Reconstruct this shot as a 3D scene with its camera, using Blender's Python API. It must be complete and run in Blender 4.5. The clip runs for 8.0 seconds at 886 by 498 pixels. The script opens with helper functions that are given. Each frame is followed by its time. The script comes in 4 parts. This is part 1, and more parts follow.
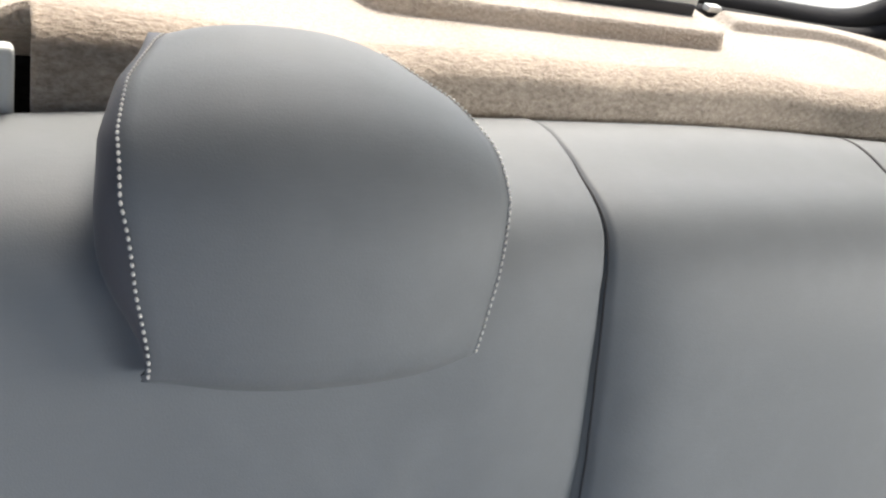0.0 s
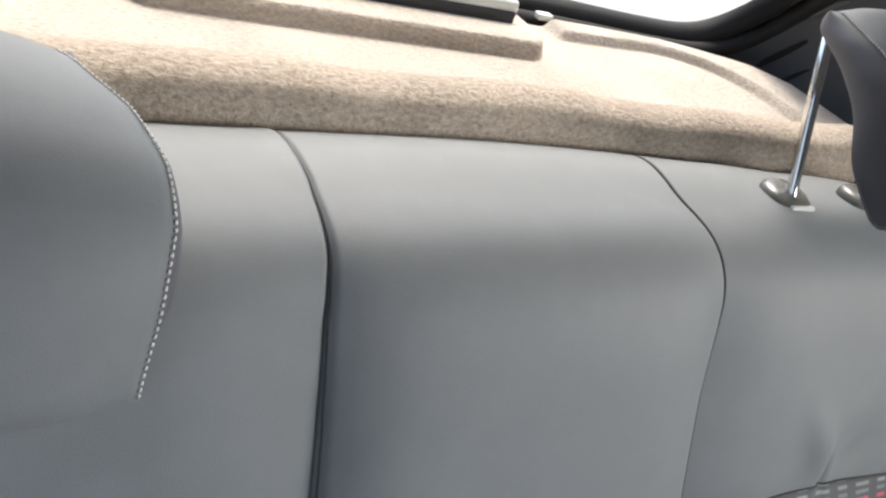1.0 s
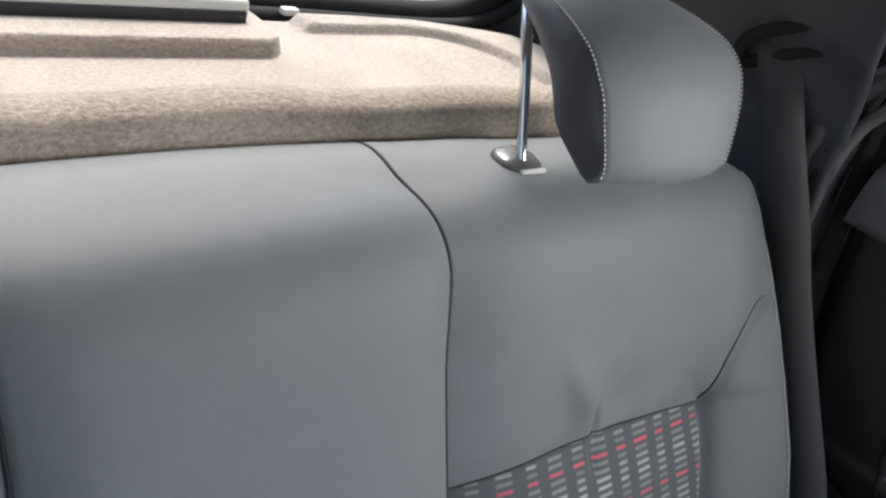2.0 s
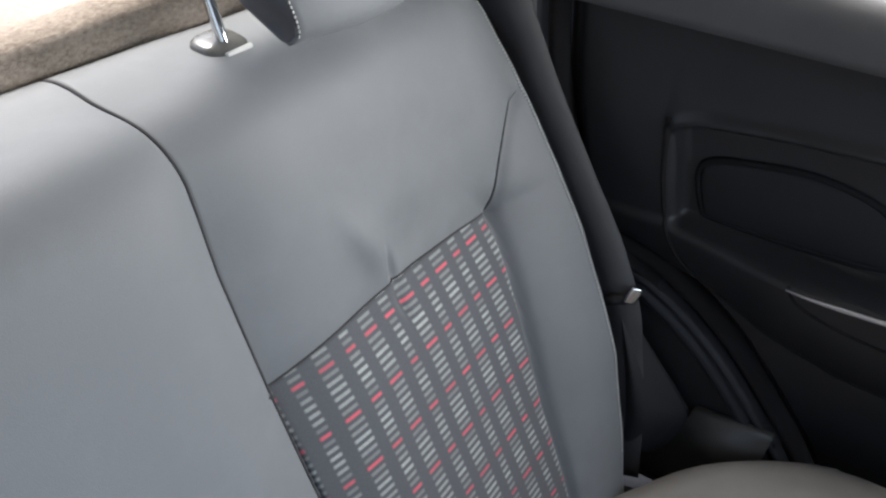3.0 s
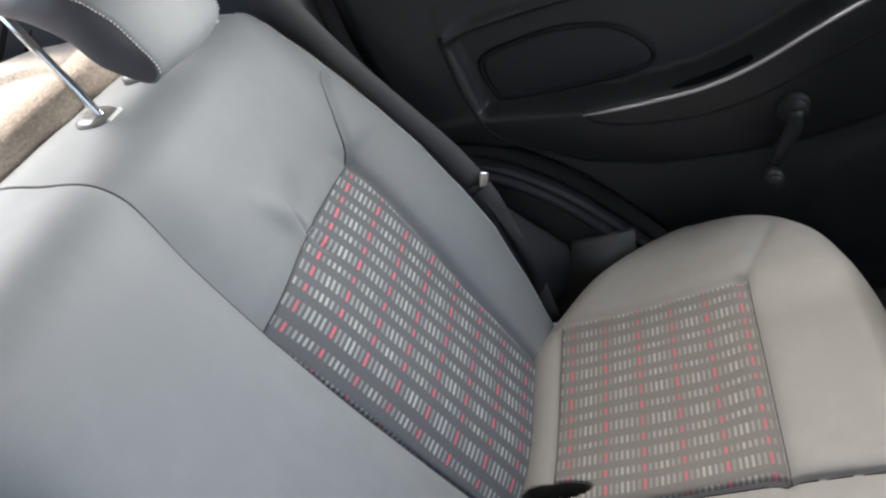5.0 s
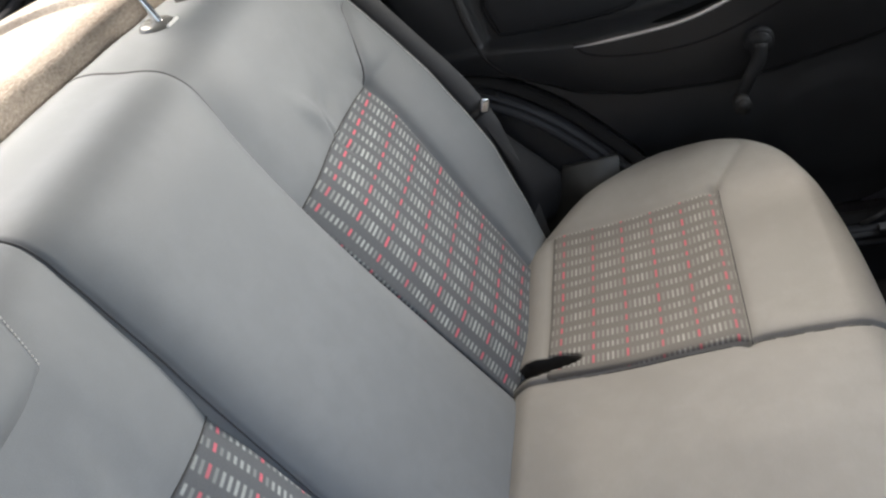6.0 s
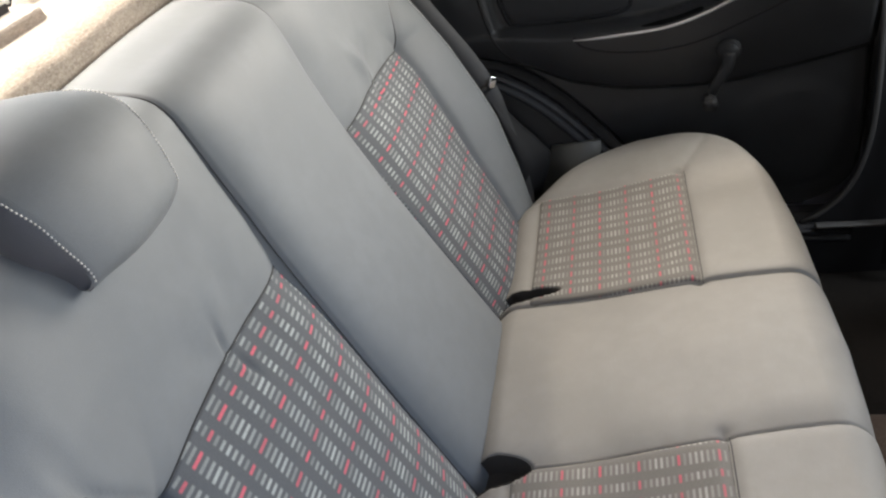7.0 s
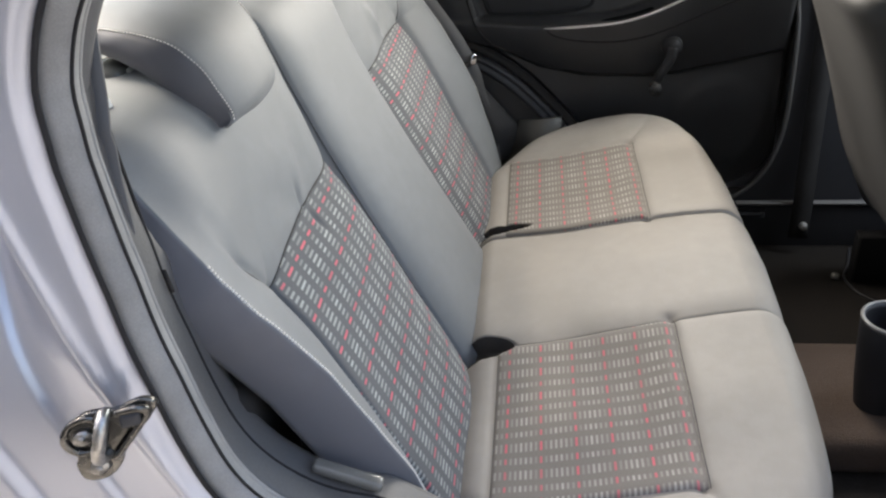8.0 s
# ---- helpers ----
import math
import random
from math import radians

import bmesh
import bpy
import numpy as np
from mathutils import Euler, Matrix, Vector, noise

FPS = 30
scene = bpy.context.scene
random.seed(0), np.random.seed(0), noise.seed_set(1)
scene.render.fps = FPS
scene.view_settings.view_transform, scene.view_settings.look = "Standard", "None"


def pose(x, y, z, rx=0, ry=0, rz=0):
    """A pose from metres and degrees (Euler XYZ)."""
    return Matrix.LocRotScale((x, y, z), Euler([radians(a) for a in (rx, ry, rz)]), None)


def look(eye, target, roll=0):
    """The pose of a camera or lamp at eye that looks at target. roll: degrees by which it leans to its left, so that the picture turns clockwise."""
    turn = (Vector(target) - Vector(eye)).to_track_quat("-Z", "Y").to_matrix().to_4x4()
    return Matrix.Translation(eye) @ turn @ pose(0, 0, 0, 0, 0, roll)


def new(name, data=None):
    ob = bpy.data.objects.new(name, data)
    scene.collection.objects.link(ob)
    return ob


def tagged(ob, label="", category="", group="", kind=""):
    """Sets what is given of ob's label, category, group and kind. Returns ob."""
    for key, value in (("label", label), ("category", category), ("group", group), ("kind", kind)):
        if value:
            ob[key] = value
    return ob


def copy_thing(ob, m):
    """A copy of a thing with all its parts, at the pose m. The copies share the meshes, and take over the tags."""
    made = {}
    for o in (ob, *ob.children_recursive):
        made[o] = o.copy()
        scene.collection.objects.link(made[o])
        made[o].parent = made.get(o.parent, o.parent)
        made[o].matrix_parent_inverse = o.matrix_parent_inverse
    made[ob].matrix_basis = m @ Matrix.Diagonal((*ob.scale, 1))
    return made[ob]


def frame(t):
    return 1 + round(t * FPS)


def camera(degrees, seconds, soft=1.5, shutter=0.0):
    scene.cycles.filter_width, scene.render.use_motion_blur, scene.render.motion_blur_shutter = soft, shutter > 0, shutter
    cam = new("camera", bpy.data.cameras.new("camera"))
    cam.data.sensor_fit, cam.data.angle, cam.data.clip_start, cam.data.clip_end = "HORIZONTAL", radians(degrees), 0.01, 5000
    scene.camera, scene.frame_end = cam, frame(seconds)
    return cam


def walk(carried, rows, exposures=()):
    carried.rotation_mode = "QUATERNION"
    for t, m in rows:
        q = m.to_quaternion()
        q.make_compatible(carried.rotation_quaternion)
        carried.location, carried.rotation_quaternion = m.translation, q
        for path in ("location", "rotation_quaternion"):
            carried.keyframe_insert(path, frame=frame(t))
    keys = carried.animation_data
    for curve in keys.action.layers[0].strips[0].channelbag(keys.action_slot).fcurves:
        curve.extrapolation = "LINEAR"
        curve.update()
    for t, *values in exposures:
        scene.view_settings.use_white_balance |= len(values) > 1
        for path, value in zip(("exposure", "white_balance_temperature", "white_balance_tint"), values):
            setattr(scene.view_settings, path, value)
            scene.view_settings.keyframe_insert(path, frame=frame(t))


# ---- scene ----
cam = camera(52.5, 8.0, soft=2.3)
PATH = [
    (0, (-0.504, 0.138, 1.353), (0.422, 1.567, 0.304), 17.7),
    (0.5, (-0.44, 0.132, 1.365), (0.559, 1.521, 0.331), 19.8),
    (1, (-0.374, 0.137, 1.369), (0.703, 1.497, 0.374), 21.3),
    (1.5, (-0.329, 0.127, 1.384), (0.858, 1.435, 0.447), 20.6),
    (2, (-0.272, 0.078, 1.405), (1.003, 1.298, 0.462), 16.6),
    (2.2, (-0.253, 0.074, 1.402), (1.076, 1.224, 0.446), 14.3),
    (3.3, (-0.220, 0.022, 1.422), (1.201, 0.741, 0.212), -0.5),
    (3.5, (-0.229, 0.013, 1.424), (1.201, 0.683, 0.196), -3.6),
    (4, (-0.282, -0.003, 1.431), (1.196, 0.585, 0.218), -12.1),
    (4.2, (-0.321, -0.014, 1.433), (1.185, 0.566, 0.250), -14.6),
    (5.3, (-0.551, -0.019, 1.409), (1.055, 0.512, 0.341), -18.6),
    (5.5, (-0.588, -0.018, 1.406), (1.01, 0.516, 0.329), -18.5),
    (6, (-0.695, -0.005, 1.406), (0.905, 0.491, 0.313), -17.4),
    (6.5, (-0.826, 0.008, 1.411), (0.807, 0.462, 0.349), -14.5),
    (7, (-0.968, 0.031, 1.417), (0.688, 0.427, 0.367), -9.7),
    (7.5, (-1.113, 0.071, 1.41), (0.574, 0.376, 0.38), -5.3),
    (8, (-1.296, 0.123, 1.405), (0.425, 0.331, 0.408), -3.4),
]
walk(cam, [(t, look(eye, target, roll)) for t, eye, target, roll in PATH], exposures=[(0, 2.28, 6600, 10), (1, 2.1, 6500, 10), (1.5, 1.92, 6400, 10), (2, 1.83, 6200, 10), (3.5, 2.6, 6200, 12), (4, 2.75, 6200, 12), (5.5, 2.65, 6500, 10), (7, 2.75, 6900, 10), (8, 2.96, 6900, 10)])

# ---- light ----
world = bpy.data.worlds.new("sky")
scene.world = world
world.use_nodes = True
wn, wl = world.node_tree.nodes, world.node_tree.links
sky = wn.new("ShaderNodeTexSky")
sky.sky_type, sky.sun_disc = "NISHITA", False
sky.sun_elevation, sky.sun_rotation = radians(60), radians(24)
sky.dust_density, sky.ozone_density = 5.0, 0.9
wn["Background"].inputs["Strength"].default_value = 0.115
wl.new(sky.outputs["Color"], wn["Background"].inputs["Color"])
sun = new("sun", bpy.data.lights.new("sun", "SUN"))
sun.data.energy, sun.data.angle, sun.data.color = 1.35, radians(20), (1.0, 0.93, 0.85)
sun.matrix_world = look((0.80, 1.80, 3.72), (0, 0, 0.3))
# daylight through the windscreen
glow = new("windscreen_daylight", bpy.data.lights.new("windscreen_daylight", "AREA"))
glow.data.shape, glow.data.size, glow.data.size_y = "RECTANGLE", 0.9, 0.5
glow.data.energy, glow.data.color = 2.0, (0.90, 0.96, 1.0)
glow.matrix_world = look((0.50, -1.16, 1.27), (0.25, 0.10, 0.62))
# daylight through the far front window
front = new("front_window_daylight", bpy.data.lights.new("front_window_daylight", "AREA"))
front.data.shape, front.data.size, front.data.size_y = "RECTANGLE", 0.55, 0.36
front.data.energy, front.data.color = 1.9, (0.90, 0.96, 1.0)
front.matrix_world = look((0.72, -0.80, 1.24), (0.0, -0.50, 1.05))
# daylight through the far side window
side = new("window_daylight", bpy.data.lights.new("window_daylight", "AREA"))
side.data.shape, side.data.size, side.data.size_y = "RECTANGLE", 0.46, 0.26
side.data.energy, side.data.color = 2.1, (1.0, 0.95, 0.88)
side.matrix_world = look((0.70, -0.08, 1.305), (0.0, -0.08, 1.20))


# ---- materials ----
class Nodes:
    """A node material, built by small calls."""

    def __init__(self, name, rough=0.6, metal=0.0, spec=0.5, sheen=0.0, coat=0.0):
        self.m = bpy.data.materials.new(name)
        self.m.use_nodes = True
        self.t = self.m.node_tree
        self.b = self.t.nodes["Principled BSDF"]
        self.b.inputs["Roughness"].default_value = rough
        self.b.inputs["Metallic"].default_value = metal
        self.b.inputs["Specular IOR Level"].default_value = spec
        self.b.inputs["Sheen Weight"].default_value = sheen
        self.b.inputs["Coat Weight"].default_value = coat

    def put(self, socket, value):
        if hasattr(value, "is_output"):
            self.t.links.new(value, socket)
        else:
            socket.default_value = value

    def math(self, op, a, b=0.0, c=0.0):
        n = self.t.nodes.new("ShaderNodeMath")
        n.operation = op
        for i, v in enumerate((a, b, c)):
            self.put(n.inputs[i], v)
        return n.outputs[0]

    def coords(self, kind="Object"):
        return self.t.nodes.new("ShaderNodeTexCoord").outputs[kind]

    def stretch(self, vec, s):
        n = self.t.nodes.new("ShaderNodeMapping")
        n.inputs["Scale"].default_value = s
        self.t.links.new(vec, n.inputs["Vector"])
        return n.outputs[0]

    def noise(self, vec, scale, detail=3.0, rough=0.55):
        n = self.t.nodes.new("ShaderNodeTexNoise")
        self.t.links.new(vec, n.inputs["Vector"])
        n.inputs["Scale"].default_value, n.inputs["Detail"].default_value, n.inputs["Roughness"].default_value = scale, detail, rough
        return n.outputs["Fac"]

    def cells(self, vec, scale):
        n = self.t.nodes.new("ShaderNodeTexVoronoi")
        self.t.links.new(vec, n.inputs["Vector"])
        n.inputs["Scale"].default_value = scale
        return n.outputs["Distance"]

    def span(self, v, lo, hi, a, b):
        n = self.t.nodes.new("ShaderNodeMapRange")
        self.t.links.new(v, n.inputs[0])
        for i, x in enumerate((lo, hi, a, b)):
            n.inputs[i + 1].default_value = x
        return n.outputs[0]

    def mix(self, f, a, b):
        n = self.t.nodes.new("ShaderNodeMix")
        n.data_type = "RGBA"
        self.put(n.inputs[0], f)
        for i, v in ((6, a), (7, b)):
            self.put(n.inputs[i], v if hasattr(v, "is_output") else (*v, 1.0))
        return n.outputs[2]

    def colour(self, v):
        self.put(self.b.inputs["Base Color"], v if hasattr(v, "is_output") else (*v, 1.0))

    def bump(self, height, strength, depth=0.001):
        n = self.t.nodes.new("ShaderNodeBump")
        n.inputs["Strength"].default_value, n.inputs["Distance"].default_value = strength, depth
        self.t.links.new(height, n.inputs["Height"])
        self.t.links.new(n.outputs[0], self.b.inputs["Normal"])


def tone(c, k):
    return tuple(v * k for v in c)


def surface(name, c, rough=0.6, vary=0.15, fine=900.0, coarse=9.0, relief=0.25, depth=0.0004, **kw):
    """A plain real surface: base colour with slow stains, fine grain and relief."""
    n = Nodes(name, rough, **kw)
    o = n.coords()
    big, small = n.noise(o, coarse, 4), n.noise(o, fine, 2)
    n.colour(n.mix(n.span(n.math("ADD", n.math("MULTIPLY", big, 0.65), n.math("MULTIPLY", small, 0.35)), 0.35, 0.65, 0, 1), tone(c, 1 - vary), tone(c, 1 + vary)))
    n.put(n.b.inputs["Roughness"], n.span(big, 0.3, 0.7, rough - 0.06, rough + 0.06))
    n.bump(small, relief, depth)
    return n.m


def seat_fabric(name, c):
    """Grained seat cover: fine woven ribs, dusty patches, soft sheen."""
    n = Nodes(name, 0.60, spec=0.36, sheen=0.08)
    n.b.inputs["Sheen Roughness"].default_value = 0.5
    o = n.coords()
    big, mid = n.noise(o, 5.0, 4), n.noise(o, 34.0, 3)
    rib = n.noise(n.stretch(o, (90, 420, 900)), 1.0, 2)
    grain = n.cells(o, 1100.0)
    dust = n.span(n.math("MULTIPLY", big, mid), 0.2, 0.36, 0.0, 1.0)
    n.colour(n.mix(n.math("MULTIPLY", rib, 0.35), n.mix(dust, tone(c, 0.97), tone(c, 1.05)), tone(c, 0.82)))
    n.bump(n.math("ADD", n.math("MULTIPLY", rib, 0.8), grain), 0.22, 0.0004)
    return n.m


def dash_fabric(name, c, dim=(0.135, 0.14, 0.145), pale=(0.32, 0.333, 0.33)):
    """Woven insert: columns of short pale dashes with a red dash in every seventh place. UV is in metres."""
    n = Nodes(name, 0.8, spec=0.2, sheen=0.15)
    uv = n.coords("UV")
    sep = n.t.nodes.new("ShaderNodeSeparateXYZ")
    n.t.links.new(uv, sep.inputs[0])
    u, v = n.math("DIVIDE", sep.outputs[0], 0.0296), n.math("DIVIDE", sep.outputs[1], 0.0505)
    col, fu = n.math("FLOOR", u), n.math("ABSOLUTE", n.math("SUBTRACT", n.math("FRACT", u), 0.5))
    odd = n.math("MODULO", n.math("ABSOLUTE", col), 2.0)
    per = n.math("FLOOR", v)
    k = n.math("MULTIPLY", n.math("FRACT", v), 7.0)
    slot, fv = n.math("FLOOR", k), n.math("ABSOLUTE", n.math("SUBTRACT", n.math("FRACT", k), 0.5))
    vec = n.t.nodes.new("ShaderNodeCombineXYZ")
    n.t.links.new(col, vec.inputs[0])
    n.t.links.new(per, vec.inputs[1])
    white = n.t.nodes.new("ShaderNodeTexWhiteNoise")
    white.noise_dimensions = "2D"
    n.t.links.new(vec.outputs[0], white.inputs["Vector"])
    length = n.math("ADD", n.math("MULTIPLY", odd, 0.10), n.math("ADD", 0.17, n.math("MULTIPLY", white.outputs["Value"], 0.06)))
    soft = n.noise(n.coords(), 700.0, 2)
    inside = n.math("MULTIPLY",
                    n.span(n.math("SUBTRACT", n.math("ADD", length, n.math("MULTIPLY", soft, 0.05)), fu), -0.02, 0.06, 0.0, 1.0),
                    n.span(n.math("SUBTRACT", 0.26, fv), -0.07, 0.13, 0.0, 1.0))
    tuft = n.t.nodes.new("ShaderNodeCombineXYZ")
    n.t.links.new(col, tuft.inputs[0])
    n.t.links.new(n.math("FLOOR", n.math("MULTIPLY", v, 7.0)), tuft.inputs[1])
    single = n.t.nodes.new("ShaderNodeTexWhiteNoise")
    single.noise_dimensions = "2D"
    n.t.links.new(tuft.outputs[0], single.inputs["Vector"])
    thread = n.noise(n.stretch(n.coords(), (260, 900, 900)), 1.0, 2)
    inside = n.math("MULTIPLY", inside, n.math("MULTIPLY", n.span(single.outputs["Value"], 0.0, 1.0, 0.66, 1.0), n.span(thread, 0.35, 0.65, 0.72, 1.0)))
    red = n.math("LESS_THAN", slot, 0.5)
    centre = n.math("SUBTRACT", 1.0, n.math("DIVIDE", n.math("ABSOLUTE", n.math("SUBTRACT", slot, 3.5)), 3.2))
    grey = n.mix(centre, dim, pale)
    dash = n.mix(red, grey, (0.64, 0.115, 0.155))
    o = n.coords()
    wv = n.noise(n.stretch(o, (500, 900, 900)), 1.0, 2)
    ground = n.mix(wv, tone(c, 0.8), tone(c, 1.2))
    n.colour(n.mix(inside, ground, dash))
    n.bump(n.math("ADD", n.math("MULTIPLY", inside, 0.5), wv), 0.3, 0.0006)
    return n.m


def carpet_fabric(name, c, d, sheen=0.3):
    n = Nodes(name, 0.95, spec=0.1, sheen=sheen)
    o = n.coords()
    tuft = n.noise(n.stretch(o, (0.55, 1, 1)), 330.0, 4, 0.7)
    big = n.noise(o, 14.0, 3)
    n.colour(n.mix(n.span(n.math("ADD", n.math("MULTIPLY", tuft, 0.75), n.math("MULTIPLY", big, 0.25)), 0.33, 0.67, 0, 1), d, c))
    n.bump(tuft, 0.9, 0.004)
    return n.m


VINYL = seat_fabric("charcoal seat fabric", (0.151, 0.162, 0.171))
# Copy of VINYL, lighter and warmer: the cushion's light is in its colour.
VINYL_LIT = seat_fabric("lit charcoal cushion fabric", (0.266, 0.251, 0.231))
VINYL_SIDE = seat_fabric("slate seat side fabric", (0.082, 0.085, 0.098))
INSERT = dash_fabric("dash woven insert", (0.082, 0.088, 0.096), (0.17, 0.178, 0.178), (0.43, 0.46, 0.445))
# INSERT again, with the cushion's light put into its colours.
INSERT_LIT = dash_fabric("lit dash woven insert", (0.172, 0.159, 0.143), (0.23, 0.22, 0.20), (0.44, 0.425, 0.39))
# Lighter copy of VINYL_SIDE, in place of doorway light on the gusset.
GUSSET_LIT = seat_fabric("lit slate gusset fabric", (0.104, 0.107, 0.122))
SEAM = surface("dark sewn seam", (0.040, 0.040, 0.042), 0.9, 0.1)
THREAD = surface("pale thread", (0.58, 0.57, 0.54), 0.7, 0.1)
CARPET = carpet_fabric("beige shelf carpet", (0.55, 0.495, 0.425), (0.28, 0.24, 0.20))
# Darker copy of CARPET; puts the shade on the roll's front into its colour.
CARPET_SHADED = carpet_fabric("shaded roll carpet", (0.50, 0.425, 0.35), (0.22, 0.178, 0.14))
FLOORING = carpet_fabric("dark floor carpet", (0.020, 0.0175, 0.016), (0.009, 0.008, 0.0075), 0.03)
TUNNEL = carpet_fabric("brown floor carpet", (0.12, 0.088, 0.07), (0.07, 0.05, 0.04), 0.1)
DOOR_PLASTIC = surface("black door plastic", (0.022, 0.0225, 0.024), 0.42, 0.15, 1300, 12, 0.3, spec=0.5)
CRANK_PLASTIC = surface("matt black crank plastic", (0.010, 0.010, 0.011), 0.62, 0.15, 900, 20, 0.3, spec=0.35)
DOOR_SOFT = surface("dark grey door cloth", (0.016, 0.016, 0.0175), 0.75, 0.15, 1500, 12, 0.5)
TRIM_PLASTIC = surface("dark grey trim plastic", (0.026, 0.027, 0.031), 0.52, 0.12, 1300, 10, 0.3, spec=0.3)
PILLAR_TRIM = surface("blue grey pillar plastic", (0.060, 0.064, 0.072), 0.55, 0.12, 900, 10, 0.4, spec=0.35)
NEAR_TRIM = surface("charcoal grained trim plastic", (0.086, 0.086, 0.087), 0.55, 0.15, 420, 10, 0.7, 0.0006)
GREY_TRIM = surface("mid grey trim plastic", (0.10, 0.10, 0.102), 0.55, 0.12, 1100, 10, 0.4)
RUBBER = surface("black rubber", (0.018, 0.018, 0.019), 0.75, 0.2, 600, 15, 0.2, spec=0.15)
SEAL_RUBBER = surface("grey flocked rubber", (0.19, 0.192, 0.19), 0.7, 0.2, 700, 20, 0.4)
CHROME = surface("polished steel", (0.75, 0.75, 0.76), 0.14, 0.04, 300, 20, 0.02, metal=1.0)
STEEL = surface("zinc plated steel", (0.31, 0.305, 0.295), 0.38, 0.35, 260, 40, 0.3, metal=1.0)
OILY = surface("oily dark steel", (0.11, 0.107, 0.10), 0.27, 0.55, 220, 60, 0.5, metal=0.9)
GUIDE = surface("satin grey plastic", (0.20, 0.20, 0.20), 0.28, 0.1, 600, 20, 0.1)
COLLAR = surface("satin dark collar plastic", (0.125, 0.125, 0.118), 0.24, 0.15, 600, 25, 0.1)
PALE = surface("pale grey plastic", (0.62, 0.63, 0.61), 0.35, 0.06, 600, 12, 0.1)
BELT = surface("black seat belt webbing", (0.042, 0.042, 0.044), 0.6, 0.2, 1200, 20, 0.6)
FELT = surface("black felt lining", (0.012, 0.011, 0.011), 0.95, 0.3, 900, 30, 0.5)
POCKET = surface("brown felt pocket lining", (0.034, 0.030, 0.026), 0.95, 0.3, 900, 30, 0.5)
HOLLOW_SHADE = surface("painted hollow shade", (0.0025, 0.0025, 0.0025), 0.95, 0.1, 900, 30, 0.1, spec=0.1)
SATIN = surface("satin metal edge", (0.58, 0.58, 0.59), 0.38, 0.1, 500, 15, 0.1, metal=0.8)
HEADLINER = surface("beige grey headliner cloth", (0.13, 0.12, 0.105), 0.9, 0.15, 700, 12, 0.4)
PAINT = surface("slate metallic paint", (0.36, 0.378, 0.43), 0.40, 0.05, 2500, 2.0, 0.0, metal=0.60, coat=0.25)
SILL_PAINT = surface("pale sill paint", (0.066, 0.066, 0.062), 0.4, 0.1, 900, 14, 0.1)
PALE_WALL = surface("pale plaster", (0.50, 0.485, 0.45), 0.9, 0.2, 40, 0.7, 0.4, 0.003)
# Kept dark so the added wall bounces little light into the car.
BLOCK_WALL = surface("dark blocking plaster", (0.13, 0.128, 0.125), 0.9, 0.2, 40, 0.7, 0.4, 0.003)
GROUND = surface("dusty concrete", (0.30, 0.292, 0.28), 0.9, 0.2, 60, 1.2, 0.6, 0.004)
FRONT_SEAT = seat_fabric("grey seat back vinyl", (0.030, 0.0295, 0.028))


def glass_material():
    m = bpy.data.materials.new("window glass")
    m.use_nodes = True
    t = m.node_tree
    t.nodes.remove(t.nodes["Principled BSDF"])
    clear, shiny, mix = t.nodes.new("ShaderNodeBsdfTransparent"), t.nodes.new("ShaderNodeBsdfGlossy"), t.nodes.new("ShaderNodeMixShader")
    clear.inputs[0].default_value = (0.86, 0.9, 0.88, 1)
    shiny.inputs["Roughness"].default_value = 0.02
    f = t.nodes.new("ShaderNodeFresnel")
    f.inputs[0].default_value = 1.45
    t.links.new(f.outputs[0], mix.inputs[0])
    t.links.new(clear.outputs[0], mix.inputs[1])
    t.links.new(shiny.outputs[0], mix.inputs[2])
    t.links.new(mix.outputs[0], t.nodes["Material Output"].inputs[0])
    return m


GLASS = glass_material()


# ---- mesh helpers ----
def empty(name, at, label, category, group="", kind=""):
    ob = new(name)
    ob.location = at
    ob.empty_display_size = 0.05
    return tagged(ob, label, category, group, kind)


def link(name, me, mat, parent=None, label=""):
    me.materials.append(mat)
    ob = new(name, me)
    if parent is not None:
        ob.parent = parent
        bpy.context.view_layer.update()
        ob.matrix_parent_inverse = parent.matrix_world.inverted()
    return tagged(ob, label)


def part(name, bm, mat, parent=None, label="", smooth=True):
    """Links a bmesh as one mesh object."""
    bmesh.ops.recalc_face_normals(bm, faces=bm.faces)
    me = bpy.data.meshes.new(name)
    bm.to_mesh(me)
    bm.free()
    me.polygons.foreach_set("use_smooth", [smooth] * len(me.polygons))
    return link(name, me, mat, parent, label)


def sheet(name, P, mat, parent=None, label="", thick=0.0, uv=None, wrap=False, flip=False):
    """A smooth surface from a grid of points (rows, columns, 3), with thickness behind it."""
    n, m = P.shape[:2]
    idx = np.arange(n * m).reshape(n, m)
    right = np.roll(idx, -1, axis=1) if wrap else idx[:, 1:]
    left = idx if wrap else idx[:, :-1]
    q = np.stack([left[:-1], right[:-1], right[1:], left[1:]], -1).reshape(-1, 4)
    if flip:
        q = q[:, ::-1]
    me = bpy.data.meshes.new(name)
    me.from_pydata(P.reshape(-1, 3).tolist(), [], q.tolist())
    if uv is not None:
        lay = me.uv_layers.new(name="UVMap")
        flat = uv.reshape(-1, 2)[q.reshape(-1)]
        lay.data.foreach_set("uv", flat.reshape(-1).astype(np.float32))
    me.polygons.foreach_set("use_smooth", [True] * len(me.polygons))
    ob = link(name, me, mat, parent, label)
    if thick:
        s = ob.modifiers.new("thickness", "SOLIDIFY")
        s.thickness, s.offset = thick, -1
    return ob


